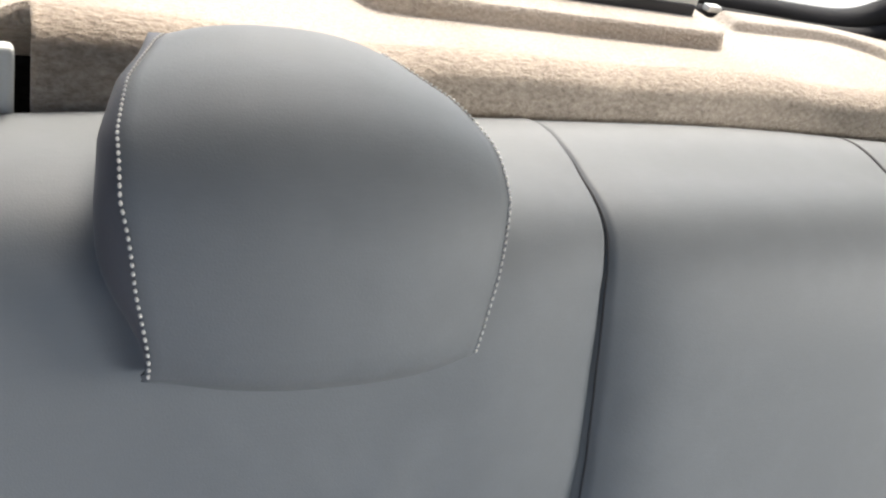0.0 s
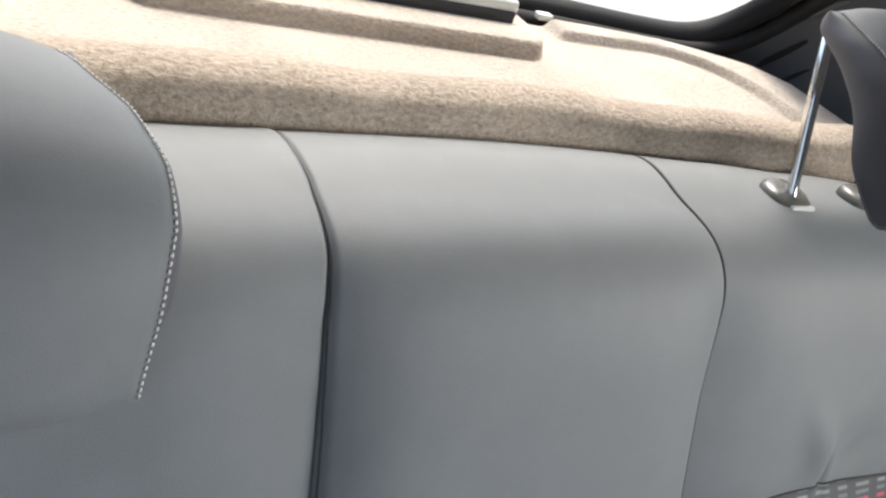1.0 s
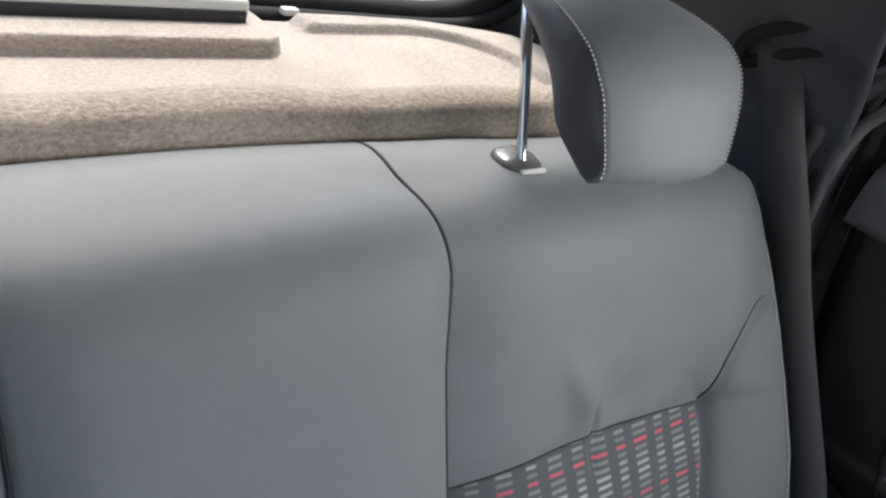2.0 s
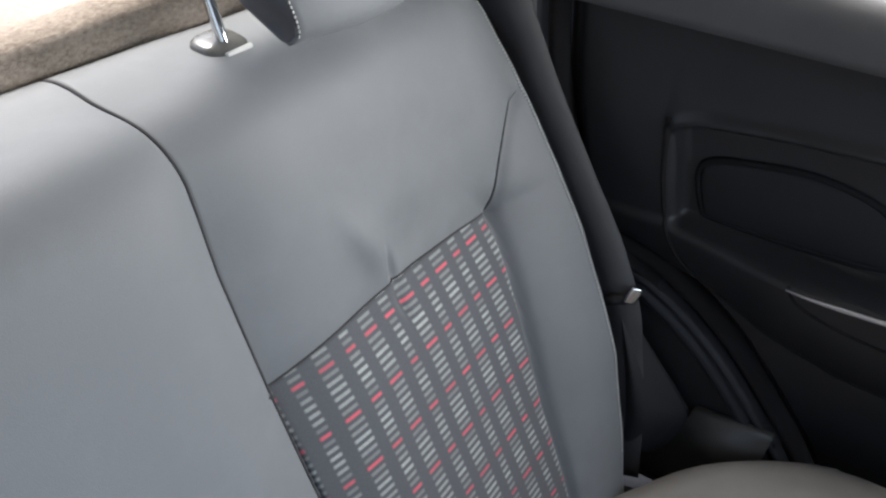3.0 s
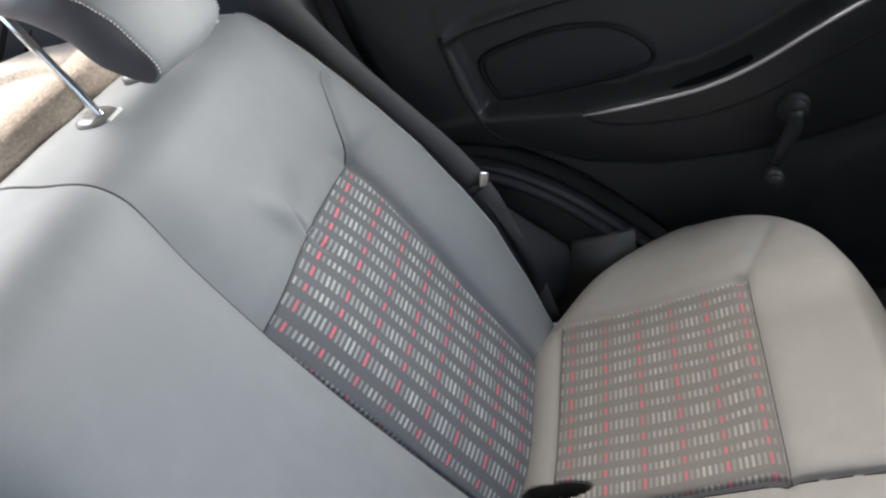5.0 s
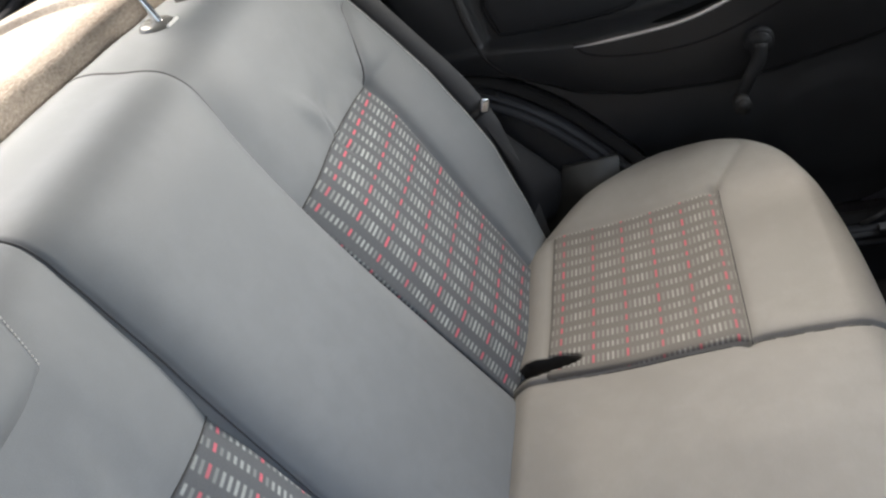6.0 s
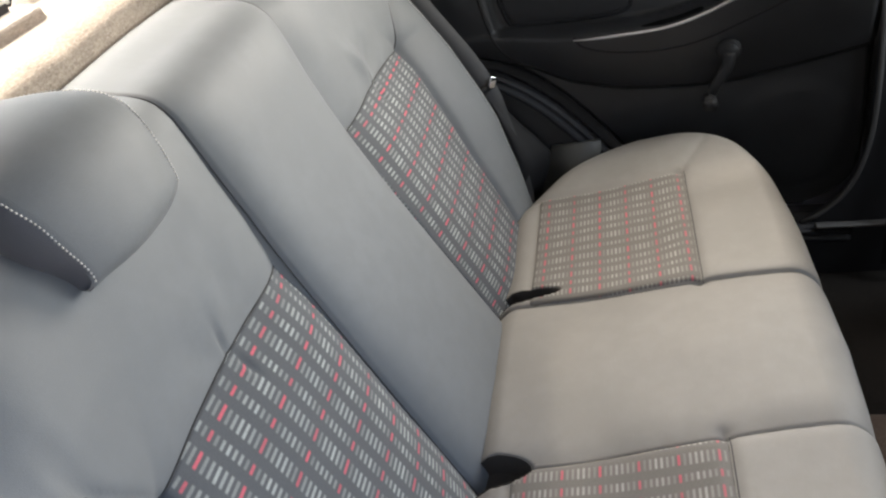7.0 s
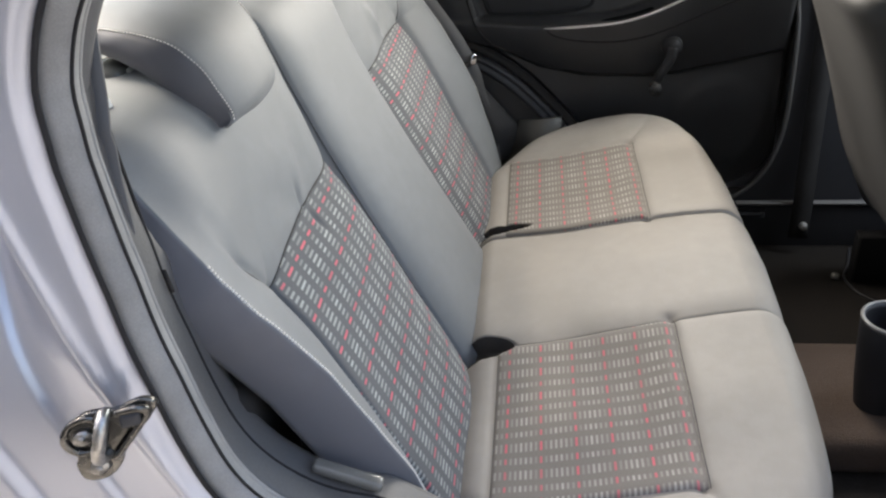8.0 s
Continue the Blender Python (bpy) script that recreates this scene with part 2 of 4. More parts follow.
def spline(pts, n, closed=False):
    """n points, evenly spaced, on a smooth curve through pts."""
    p = np.array(pts, float)
    k = len(p)
    ext = np.vstack([p[-1], p, p[0], p[1]]) if closed else np.vstack([2 * p[0] - p[1], p, 2 * p[-1] - p[-2]])
    out = []
    for i in range(k if closed else k - 1):
        a, b, c, d = ext[i:i + 4]
        t = np.linspace(0, 1, 24, endpoint=False)[:, None]
        out.append(0.5 * (2 * b + (c - a) * t + (2 * a - 5 * b + 4 * c - d) * t ** 2 + (3 * b - a - 3 * c + d) * t ** 3))
    out.append(p[:1] if closed else p[-1:])
    q = np.vstack(out)
    s = np.concatenate([[0], np.cumsum(np.linalg.norm(np.diff(q, axis=0), axis=1))])
    at = np.linspace(0, s[-1], n + 1)[:-1] if closed else np.linspace(0, s[-1], n)
    return np.stack([np.interp(at, s, q[:, i]) for i in range(q.shape[1])], -1)


def box(bm, size, at=(0, 0, 0), bevel=0.0, seg=2, turn=(0, 0, 0)):
    m = pose(*at, *turn) @ Matrix.Diagonal((*size, 1))
    vs = bmesh.ops.create_cube(bm, size=1, matrix=m)["verts"]
    if bevel:
        bmesh.ops.bevel(bm, geom=list({e for v in vs for e in v.link_edges}), offset=bevel, segments=seg, affect="EDGES", profile=0.6)
    return bm


def tube(path, r, sides=12, closed=False):
    """A round bar along a path; r may vary along it."""
    bm = bmesh.new()
    p = np.array(path, float)
    n = len(p)
    r = np.broadcast_to(r, (n,))
    rings = []
    ref = Vector((0.31, 0.17, 0.93))
    for i in range(n):
        a, b = p[(i - 1) % n if closed else max(i - 1, 0)], p[(i + 1) % n if closed else min(i + 1, n - 1)]
        d = Vector(b - a).normalized()
        u = d.cross(ref).normalized()
        w = d.cross(u)
        rings.append([bm.verts.new(Vector(p[i]) + float(r[i]) * (math.cos(k) * u + math.sin(k) * w)) for k in np.arange(sides) * 2 * math.pi / sides])
    for i in range(n if closed else n - 1):
        a, b = rings[i], rings[(i + 1) % n]
        for k in range(sides):
            bm.faces.new((a[k], a[(k + 1) % sides], b[(k + 1) % sides], b[k]))
    if not closed:
        bm.faces.new(rings[0][::-1])
        bm.faces.new(rings[-1])
    return bm


def prism(bm, outline, x0, x1, bevel=0.0, seg=2):
    """A plate between x0 and x1 with an outline in y and z."""
    vs = [bm.verts.new((x0, y, z)) for y, z in outline]
    f = bm.faces.new(vs)
    got = bmesh.ops.extrude_face_region(bm, geom=[f])["geom"]
    top = [g for g in got if isinstance(g, bmesh.types.BMVert)]
    bmesh.ops.translate(bm, verts=top, vec=(x1 - x0, 0, 0))
    if bevel:
        rim = [e for e in bm.edges if all(v in top for v in e.verts)]
        bmesh.ops.bevel(bm, geom=rim, offset=bevel, segments=seg, affect="EDGES", profile=0.5)
    return bm


def ribbon(path, wide, thick, across):
    """A flat strap along a path; across: the direction of its width at each point."""
    bm = bmesh.new()
    p = np.array(path, float)
    rings = []
    for i in range(len(p)):
        d = Vector(p[min(i + 1, len(p) - 1)] - p[max(i - 1, 0)]).normalized()
        a = Vector(across[i] if np.ndim(across) > 1 else across)
        a = (a - a.dot(d) * d).normalized()
        nrm = d.cross(a)
        c = Vector(p[i])
        rings.append([bm.verts.new(c + sx * wide / 2 * a + sy * thick / 2 * nrm) for sx, sy in ((-1, -1), (0, -1), (1, -1), (1, 1), (0, 1), (-1, 1))])
    for a, b in zip(rings, rings[1:]):
        for k in range(6):
            bm.faces.new((a[k], a[(k + 1) % 6], b[(k + 1) % 6], b[k]))
    bm.faces.new(rings[0][::-1])
    bm.faces.new(rings[-1])
    return bm


def step(v, a, b):
    t = np.clip((v - a) / (b - a), 0, 1)
    return t * t * (3 - 2 * t)


def away(px, py, line):
    """Distance from points to a polyline in the plane."""
    best = np.full(np.shape(px), 9.0)
    for (ax, ay), (bx, by) in zip(line, line[1:]):
        dx, dy = bx - ax, by - ay
        t = np.clip(((px - ax) * dx + (py - ay) * dy) / (dx * dx + dy * dy + 1e-12), 0, 1)
        best = np.minimum(best, np.hypot(px - ax - t * dx, py - ay - t * dy))
    return best


def stitches(path, normals, length, gap, r, wide):
    """A row of short raised threads along a path."""
    bm = bmesh.new()
    p = np.array(path, float)
    s = np.concatenate([[0], np.cumsum(np.linalg.norm(np.diff(p, axis=0), axis=1))])
    for a in np.arange(0, s[-1] - length, length + gap):
        c = Vector([np.interp(a + length / 2, s, p[:, i]) for i in range(3)])
        e = Vector([np.interp(a + length, s, p[:, i]) for i in range(3)])
        nn = Vector([np.interp(a + length / 2, s, np.array(normals)[:, i]) for i in range(3)]).normalized()
        d = (e - c).normalized()
        w = d.cross(nn).normalized()
        m = Matrix((d * length / 2 * random.uniform(0.9, 1.05), w * wide, nn * r)).transposed().to_4x4()
        m.translation = c + nn * r * 0.4
        bmesh.ops.create_icosphere(bm, subdivisions=1, radius=1.0, matrix=m)
    return bm


# ---- setting: ground and car shell ----
gm = bmesh.new()
bmesh.ops.create_grid(gm, x_segments=4, y_segments=4, size=60)
tagged(part("ground", gm, GROUND, smooth=False), "sunlit dusty concrete ground around the parked car", "ground", kind="structure")

# rear door opening, seen from the side, as y and z
OPENING = spline([(0.20, 1.462), (0.33, 1.385), (0.415, 1.28), (0.443, 1.215), (0.444, 1.16), (0.436, 1.04), (0.416, 0.945), (0.38, 0.845),
                  (0.325, 0.795), (0.245, 0.772), (0.152, 0.708), (0.053, 0.602), (-0.02, 0.50), (-0.09, 0.425), (-0.17, 0.398), (-0.42, 0.392)], 150)
_t = np.gradient(OPENING, axis=0)
_t /= np.linalg.norm(_t, axis=1)[:, None]
OUTWARD = np.stack([-_t[:, 1], _t[:, 0]], -1)


def along_opening(section, side, a=0, b=150):
    """A surface that follows the door opening; section: rows of (x, distance outward)."""
    c, o = OPENING[a:b], OUTWARD[a:b]
    if side < 0:
        c = c + o * np.interp(c[:, 1], [0.76, 0.80, 0.88, 0.95, 1.04, 1.15, 1.26, 1.40], [0.034, 0.030, 0.020, 0.014, 0.010, 0.015, 0.008, 0.0])[:, None]
    return np.array([[(side * x, cy + d * oy, cz + d * oz) for x, d in section] for (cy, cz), (oy, oz) in zip(c, o)])


car = empty("car_body", (0, 0, 0.28), "slate metallic painted car body shell with an open rear doorway", "car", kind="structure")
SEAL = spline([(0.690, 0.006), (0.698, -0.005), (0.712, -0.009), (0.726, -0.003), (0.733, 0.010)], 9)
PLASTIC_EDGE = spline([(0.674, 0.040), (0.667, 0.036), (0.666, 0.028), (0.671, 0.0225), (0.672, 0.0195), (0.668, 0.016), (0.673, 0.010), (0.682, 0.009), (0.692, 0.009)], 22)
_d = np.concatenate([np.linspace(0.0, 0.03, 10), np.linspace(0.033, 0.32, 200)])
JAMB = np.stack([0.733 + 0.36 * _d + 0.006 * step(_d, 0.004, 0.018), _d + 0.010], -1)
J = along_opening(JAMB, -1)
ridge_d = np.interp(OPENING[:, 1], [0.70, 0.77, 0.80, 0.86, 0.92, 1.02, 1.20, 1.46], [0.004, 0.006, 0.008, 0.013, 0.021, 0.036, 0.055, 0.08])[:, None]
over = _d[None, :] - ridge_d
J[:, :, 0] -= 0.005 * np.exp(-(over / 0.007) ** 2) - 0.22 * np.maximum(over, 0)
J[:, :, 0] -= 0.006 * step(over, 0.050, 0.060) + 0.010 * step(over, 0.105, 0.120)
J[:, :, 0] += 0.6 * np.minimum((np.sqrt((J[:, :, 2] - 0.98) ** 2 + 0.05 ** 2) + J[:, :, 2] - 0.98) / 2, 0.14) * step(over, -0.005, 0.05)
J[:, :, 0] -= 0.002 * np.exp(-((_d[None, :] - 0.013) / 0.004) ** 2)
sheet("door_jamb", J, PAINT, car, "slate blue metallic painted door jamb", 0.004)
sheet("door_seal", along_opening(SEAL, -1), SEAL_RUBBER, car, "grey rubber door seal", 0.003)
NEAR_EDGE = spline([(0.598, 0.066), (0.600, 0.034), (0.607, 0.017), (0.622, 0.010), (0.645, 0.007), (0.670, 0.006), (0.688, 0.009)], 22)
T = along_opening(NEAR_EDGE, -1)
T[:, :, 0] = np.minimum(T[:, :, 0], -np.interp(T[:, :, 2], [0.95, 1.0, 1.03, 1.07], [0.59, 0.620, 0.640, 0.656]))
sheet("arch_trim", T, NEAR_TRIM, car, "charcoal grained plastic trim inside the doorway", 0.003)
sheet("arch_lining", along_opening(spline([(0.610, 0.040), (0.606, 0.07), (0.596, 0.11), (0.570, 0.18)], 12), -1), TRIM_PLASTIC, car, "dark lining behind the doorway trim", 0.003)
bm = bmesh.new()
box(bm, (0.15, 0.32, 0.45), (-0.555, 0.565, 0.625), 0.02)
part("wheel_housing", bm, FELT, car, "black carpeted wheel housing behind the seat")
part("trim_groove", tube(along_opening([(0.652, 0.0065)], -1)[:, 0], 0.0016, 6), RUBBER, car)
part("seal_groove", tube(along_opening([(0.7175, -0.0085)], -1)[:, 0], 0.0016, 6), RUBBER, car)
part("seal_rib", tube(along_opening([(0.704, -0.0065)], -1)[:, 0], 0.0032, 8), SEAL_RUBBER, car)
# Far seal blacker than the grey near one, to sink lamp light on it.
sheet("door_seal", along_opening(SEAL, 1), FELT, car, "far door seal, blackened against lamp light", 0.003, flip=True)
sheet("arch_trim", along_opening(PLASTIC_EDGE, 1), TRIM_PLASTIC, car, "dark plastic wheel arch trim", 0.003, flip=True)
# Painted jamb given black rubber here, so its shade is in the colour.
sheet("door_jamb", along_opening(JAMB[:9], 1), RUBBER, car, "far jamb, coloured black for shade", 0.004, flip=True)

# Unseen outer sheet, added to keep sun out of the door gap.
sheet("body_side", along_opening([(0.803, 0.0), (0.803, 0.08), (0.803, 0.22)], 1, 30, 130), PAINT, car, "slate painted body side", 0.004, flip=True)

# seal lip: a thin raised bead beside the seal
c3 = along_opening([(0.7365, 0.009)], -1)[:, 0]
part("seal_bead", tube(c3, 0.0024, 8), RUBBER, car)
c3 = along_opening([(0.6695, 0.0285)], 1)[:, 0]
part("trim_bead", tube(c3, 0.0018, 8), NEAR_TRIM, car, "thin bead of the arch trim")
part("trim_slit", tube([(-0.655, 0.4455, 1.012), (-0.655, 0.444, 1.002), (-0.655, 0.442, 0.990)], 0.002, 8), FELT, car, "dark slit in the trim")

bm = bmesh.new()
box(bm, (1.44, 2.2, 0.04), (0, -0.45, 0.255), 0.005)
tagged(part("floor", bm, FLOORING), "dark carpeted car floor with dusty footwells", "floor", kind="structure")
tv = bmesh.new()
box(tv, (0.30, 1.25, 0.075), (0.04, -0.88, 0.305), 0.03, 4)
tagged(part("floor_tunnel", tv, TUNNEL), "brown carpeted hump along the floor middle", "floor tunnel", kind="structure")

bm = bmesh.new()
box(bm, (1.36, 1.42, 0.03), (0, 0.02, 1.495), 0.01)
tagged(part("ceiling", bm, HEADLINER), "beige grey cloth headliner under the roof", "ceiling", kind="structure")
bm = bmesh.new()
box(bm, (1.46, 1.46, 0.02), (0, 0.02, 1.525), 0.008)
part("roof", bm, PAINT, car)
for sx in (-1, 1):
    bm = bmesh.new()
    box(bm, (0.075, 1.44, 0.06), (sx * 0.705, 0.02, 1.497), 0.02, 3)
    part("roof_rail", bm, PAINT if sx < 0 else HEADLINER, car)
    bm = bmesh.new()
    prism(bm, [(-1.5, 0.27), (-0.46, 0.27), (-0.46, 0.99), (-1.5, 0.99)], sx * 0.70, sx * 0.80)
    part("front_side", bm, DOOR_PLASTIC, car, smooth=False)
    bm = bmesh.new()
    box(bm, (0.16, 1.9, 0.13), (sx * 0.755, -0.45, 0.325), 0.012, 3)
    part("sill", bm, TRIM_PLASTIC, car, "dark plastic door sill")
    bm = bmesh.new()
    box(bm, (0.018, 0.80, 0.006), (sx * 0.672, -0.75, 0.393), 0.002)
    part("sill_strip", bm, GREY_TRIM, car, "grey strip on the sill")
    # pillar between the doors
    bm = bmesh.new()
    prism(bm, [(-0.56, 0.385), (-0.455, 0.385), (-0.445, 0.60), (-0.442, 1.0), (-0.40, 1.47), (-0.50, 1.47), (-0.535, 1.0), (-0.55, 0.6)], sx * 0.70, sx * 0.77, 0.0)
    part("pillar", bm, TRIM_PLASTIC if sx > 0 else PAINT, car, "dark plastic pillar trim" if sx > 0 else "")
    # quarter trim behind the seat shoulder
    uu, zz = np.meshgrid(np.linspace(0, 1, 40), np.linspace(1.03, 1.482, 36), indexing="ij")
    yy = 0.455 + uu * (np.interp(zz, [1.03, 1.104, 1.118, 1.15, 1.187, 1.265, 1.385, 1.44, 1.482], [1.0, 0.984, 0.977, 0.958, 0.930, 0.865, 0.77, 0.72, 0.69]) - 0.455)
    lean = (zz - 1.1) / 0.36
    xx = 0.672 - 0.075 * np.clip(lean, 0, 1) ** 1.3 - 0.04 * ((yy - 0.45) / 0.55) ** 2
    xx += 0.006 * np.exp(-((zz - 1.165 - 0.10 * (yy - 0.6)) / 0.008) ** 2) - 0.008 * step(zz - 0.15 * (yy - 0.5), 1.23, 1.25)
    xx += (np.interp(zz, [1.03, 1.10, 1.118, 1.15, 1.187, 1.265, 1.385, 1.44], [0.64, 0.60, 0.60, 0.622, 0.628, 0.614, 0.576, 0.526]) - xx) * step(uu, 0.86, 1.0)
    sheet("quarter_trim", np.stack([sx * xx, yy, zz], -1), PILLAR_TRIM, car, "blue grey plastic trim of the rear pillar", 0.004, flip=sx > 0)
    for a, b, r in (((0.640, 0.944, 1.076), (0.642, 0.892, 1.136), 0.0055), ((0.645, 0.898, 1.079), (0.648, 0.857, 1.124), 0.004)):
        part("trim_slot", tube([(sx * (a[0] * (1 - k) + b[0] * k - 0.001), a[1] * (1 - k) + b[1] * k, a[2] * (1 - k) + b[2] * k) for k in np.linspace(-0.3, 1.4, 8)], r, 8), FELT, car, "dark slot in the pillar trim")
    part("trim_ridge", tube([(sx * 0.631, 1.015, 1.069), (sx * 0.633, 0.984, 1.099), (sx * 0.634, 0.919, 1.156), (sx * 0.628, 0.84, 1.225)], 0.0025, 8), GREY_TRIM, car)
    # arch of the pillar edge beside the door opening
    if sx > 0:
        bow = [(0.676, 0.485, 1.03), (0.676, 0.492, 1.12), (0.674, 0.489, 1.165), (0.672, 0.474, 1.208), (0.670, 0.434, 1.254), (0.668, 0.400, 1.286), (0.664, 0.31, 1.36), (0.660, 0.18, 1.43), (0.66, 0.0, 1.455)]
        part("pillar_edge", tube(spline(bow, 40), 0.014, 12), GREY_TRIM, car, "grey edge of the pillar trim")
        part("pillar_lip", tube(spline([(x - 0.004, y - 0.030, z - 0.012) for x, y, z in bow], 40), 0.008, 10), GREY_TRIM, car)
        bm = bmesh.new()
        prism(bm, [(0.50, 1.10), (0.494, 1.16), (0.478, 1.213), (0.438, 1.258), (0.392, 1.299), (0.31, 1.365), (0.19, 1.437), (0.0, 1.463), (-0.40, 1.47), (-0.40, 1.49), (0.60, 1.49), (0.60, 1.10)], 0.674, 0.70)
        part("pillar_trim", bm, TRIM_PLASTIC, car, "dark plastic trim over the window", smooth=False)
        bm = bmesh.new()
        foot = spline([(-0.325, 0.392), (-0.362, 0.412), (-0.405, 0.458), (-0.432, 0.525), (-0.444, 0.62), (-0.441, 0.80), (-0.426, 0.92), (-0.405, 1.20), (-0.40, 1.46)], 40)
        prism(bm, foot.tolist() + [(-0.60, 1.46), (-0.64, 1.0), (-0.64, 0.392)], 0.690, 0.71)
        part("pillar_rim", tube([(0.689, y, z) for y, z in foot], 0.0045, 8), NEAR_TRIM, car, "grey rim of the far pillar cover")
        part("pillar_cover", bm, TRIM_PLASTIC, car, "dark plastic cover of the far pillar", smooth=False)
    else:
        bow = [(sx * 0.672, 0.475, 1.06), (sx * 0.672, 0.485, 1.12), (sx * 0.668, 0.472, 1.20), (sx * 0.655, 0.43, 1.285), (sx * 0.64, 0.34, 1.37), (sx * 0.63, 0.2, 1.45)]
        part("pillar_edge", tube(spline(bow, 30), 0.013, 10), GREY_TRIM, car, "grey edge of the pillar trim")
    bm = bmesh.new()
    prism(bm, [(0.72, 0.35), (1.10, 0.35), (1.13, 0.75), (1.06, 1.05), (0.985, 1.09), (0.86, 1.255), (0.74, 1.41), (0.70, 1.5), (0.62, 1.5), (0.66, 1.05), (0.72, 1.0)], sx * 0.80, sx * 0.84)
    part("quarter_panel", bm, PAINT, car, smooth=False)
bm = bmesh.new()
box(bm, (1.5, 0.05, 0.75), (0, -1.52, 0.63), 0.01)
part("bulkhead", bm, DOOR_PLASTIC, car)
screen = empty("window_2", (0, -1.1, 1.0), "front windscreen between dark pillars", "window", kind="structure")
gv = bmesh.new()
gv.faces.new([gv.verts.new(p) for p in ((-0.62, -0.71, 1.49), (0.62, -0.71, 1.49), (0.70, -1.52, 1.0), (-0.70, -1.52, 1.0))])
pane = part("pane", gv, GLASS, screen, "clear front glass", smooth=False)
pane.visible_shadow = False
for sx in (-1, 1):
    part("pillar", tube([(sx * 0.68, -0.68, 1.50), (sx * 0.70, -1.10, 1.26), (sx * 0.73, -1.54, 1.0)], 0.032, 12), PAINT, screen, "slate painted front pillar")
bm = bmesh.new()
box(bm, (1.3, 0.03, 0.85), (0, 0.72, 0.66), 0.005)
part("boot_bulkhead", bm, FLOORING, car)
bm = bmesh.new()
prism(bm, [(0.98, 0.45), (1.10, 0.45), (1.13, 0.75), (1.05, 1.055), (0.98, 1.055)], -0.74, 0.74, 0.01, 2)
part("tailgate", bm, PAINT, car, "slate painted tailgate")

# Added wall; stands in for the bright, unclear view past the rear glass.
bm = bmesh.new()
box(bm, (26, 0.3, 3.2), (2, 11.0, 1.6), 0.02)
tagged(part("backdrop", bm, PALE_WALL), "plain pale wall added behind the rear glass", "wall", kind="structure")
# Unseen wall, added to hold back light through the near doorway.
bm = bmesh.new()
box(bm, (0.3, 8.6, 2.5), (-2.15, 3.9, 1.25), 0.02)
tagged(part("light_block_wall", bm, BLOCK_WALL), "unseen grey wall added to block light at the doorway", "wall", kind="structure")

# rear window
rear = empty("window_1", (0, 1.04, 1.12), "rear windscreen in a black rubber gasket", "window", kind="structure")
half = [(0.0, 0.990, 1.104), (0.30, 0.988, 1.103), (0.45, 0.980, 1.102), (0.53, 0.979, 1.104), (0.577, 0.972, 1.118), (0.606, 0.953, 1.150), (0.612, 0.925, 1.187), (0.598, 0.86, 1.265), (0.56, 0.765, 1.385), (0.51, 0.715, 1.44), (0.40, 0.69, 1.462)]
loop = half + [(0, 0.688, 1.465)] + [(-x, y, z) for x, y, z in half[:0:-1]]
ring = spline(loop, 160, True)
part("gasket", tube(ring, 0.017, 12, True), RUBBER, rear, "black rubber window gasket")
part("gasket_lip", tube(ring * np.array([1.03, 1, 1]) + np.array([0, -0.022, -0.010]), 0.012, 10, True), RUBBER, rear)
gv = bmesh.new()
gv.faces.new([gv.verts.new(p) for p in ring])
pane = part("pane", gv, GLASS, rear, "clear rear glass", smooth=False)
pane.visible_shadow = False
bm = bmesh.new()
box(bm, (0.020, 0.012, 0.008), (0.285, 0.952, 1.106), 0.002)
part("clip", bm, PALE, rear, "small pale plastic clip")
bm = bmesh.new()
box(bm, (1.26, 0.17, 0.02), (0, 0.945, 1.078), 0.004)
part("channel", bm, RUBBER, rear, "black channel below the glass")

# ---- parcel shelf ----
shelf = empty("parcel_shelf", (0, 0.75, 1.10), "beige carpeted parcel shelf with rolled front edge under the window", "parcel shelf")
X, Y = np.meshgrid(np.linspace(-0.60, 0.60, 300), np.linspace(0.0, 1.0, 170), indexing="xy")
Y0 = 0.612 + 0.33 * Y
X = X * (0.475 + 0.125 * step(Y0, 0.655, 0.76)) / 0.60
ax = np.abs(X)
rear_edge = np.interp(ax, [0, 0.25, 0.35, 0.44, 0.49, 0.53, 0.565, 0.60], [0.942, 0.940, 0.937, 0.926, 0.911, 0.898, 0.884, 0.84])
Y = 0.612 + Y * (rear_edge - 0.612)


def rounded(px, py, hx, hy, r):
    """Signed distance to a rounded rectangle about the origin."""
    qx, qy = np.abs(px) - hx + r, np.abs(py) - hy + r
    return np.hypot(np.maximum(qx, 0), np.maximum(qy, 0)) + np.minimum(np.maximum(qx, qy), 0) - r


roll = 0.046 * np.exp(-(((Y - 0.648) / 0.040) ** 2) ** 1.2) * (1 - step(ax, 0.47, 0.56) * 0.4)
roll *= 1 + 0.05 * np.sin(X * 11 + 1) + 0.04 * np.sin(X * 27)
border = -rounded(ax, Y - 0.62, 0.520, 0.280, 0.12)
Z = 1.100 + roll + 0.003 * step(ax, 0.3, 0.5) * step(Y, 0.7, 0.9)
Z += 0.011 * step(-border, -0.002, 0.004) * step(ax, 0.272, 0.286)
Z -= 0.05 * step(0.632 - Y, 0, 0.02) ** 2 + 0.012 * step(0.006 - (rear_edge - Y), 0.0, 0.006)
G = np.stack([X, Y, Z], -1)
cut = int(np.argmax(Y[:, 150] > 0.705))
sheet("front_roll", G[:cut + 1], CARPET_SHADED, shelf, "tufted carpet roll, coloured darker as in shade", 0.012)
sheet("panel", G[cut:], CARPET, shelf, "beige tufted carpet panel", 0.012)
X, Y = np.meshgrid(np.linspace(-0.23, 0.238, 160), np.linspace(0.815, 0.940, 60), indexing="xy")
plateau = rounded(X - 0.004, Y - 0.99, 0.214, 0.164, 0.03)
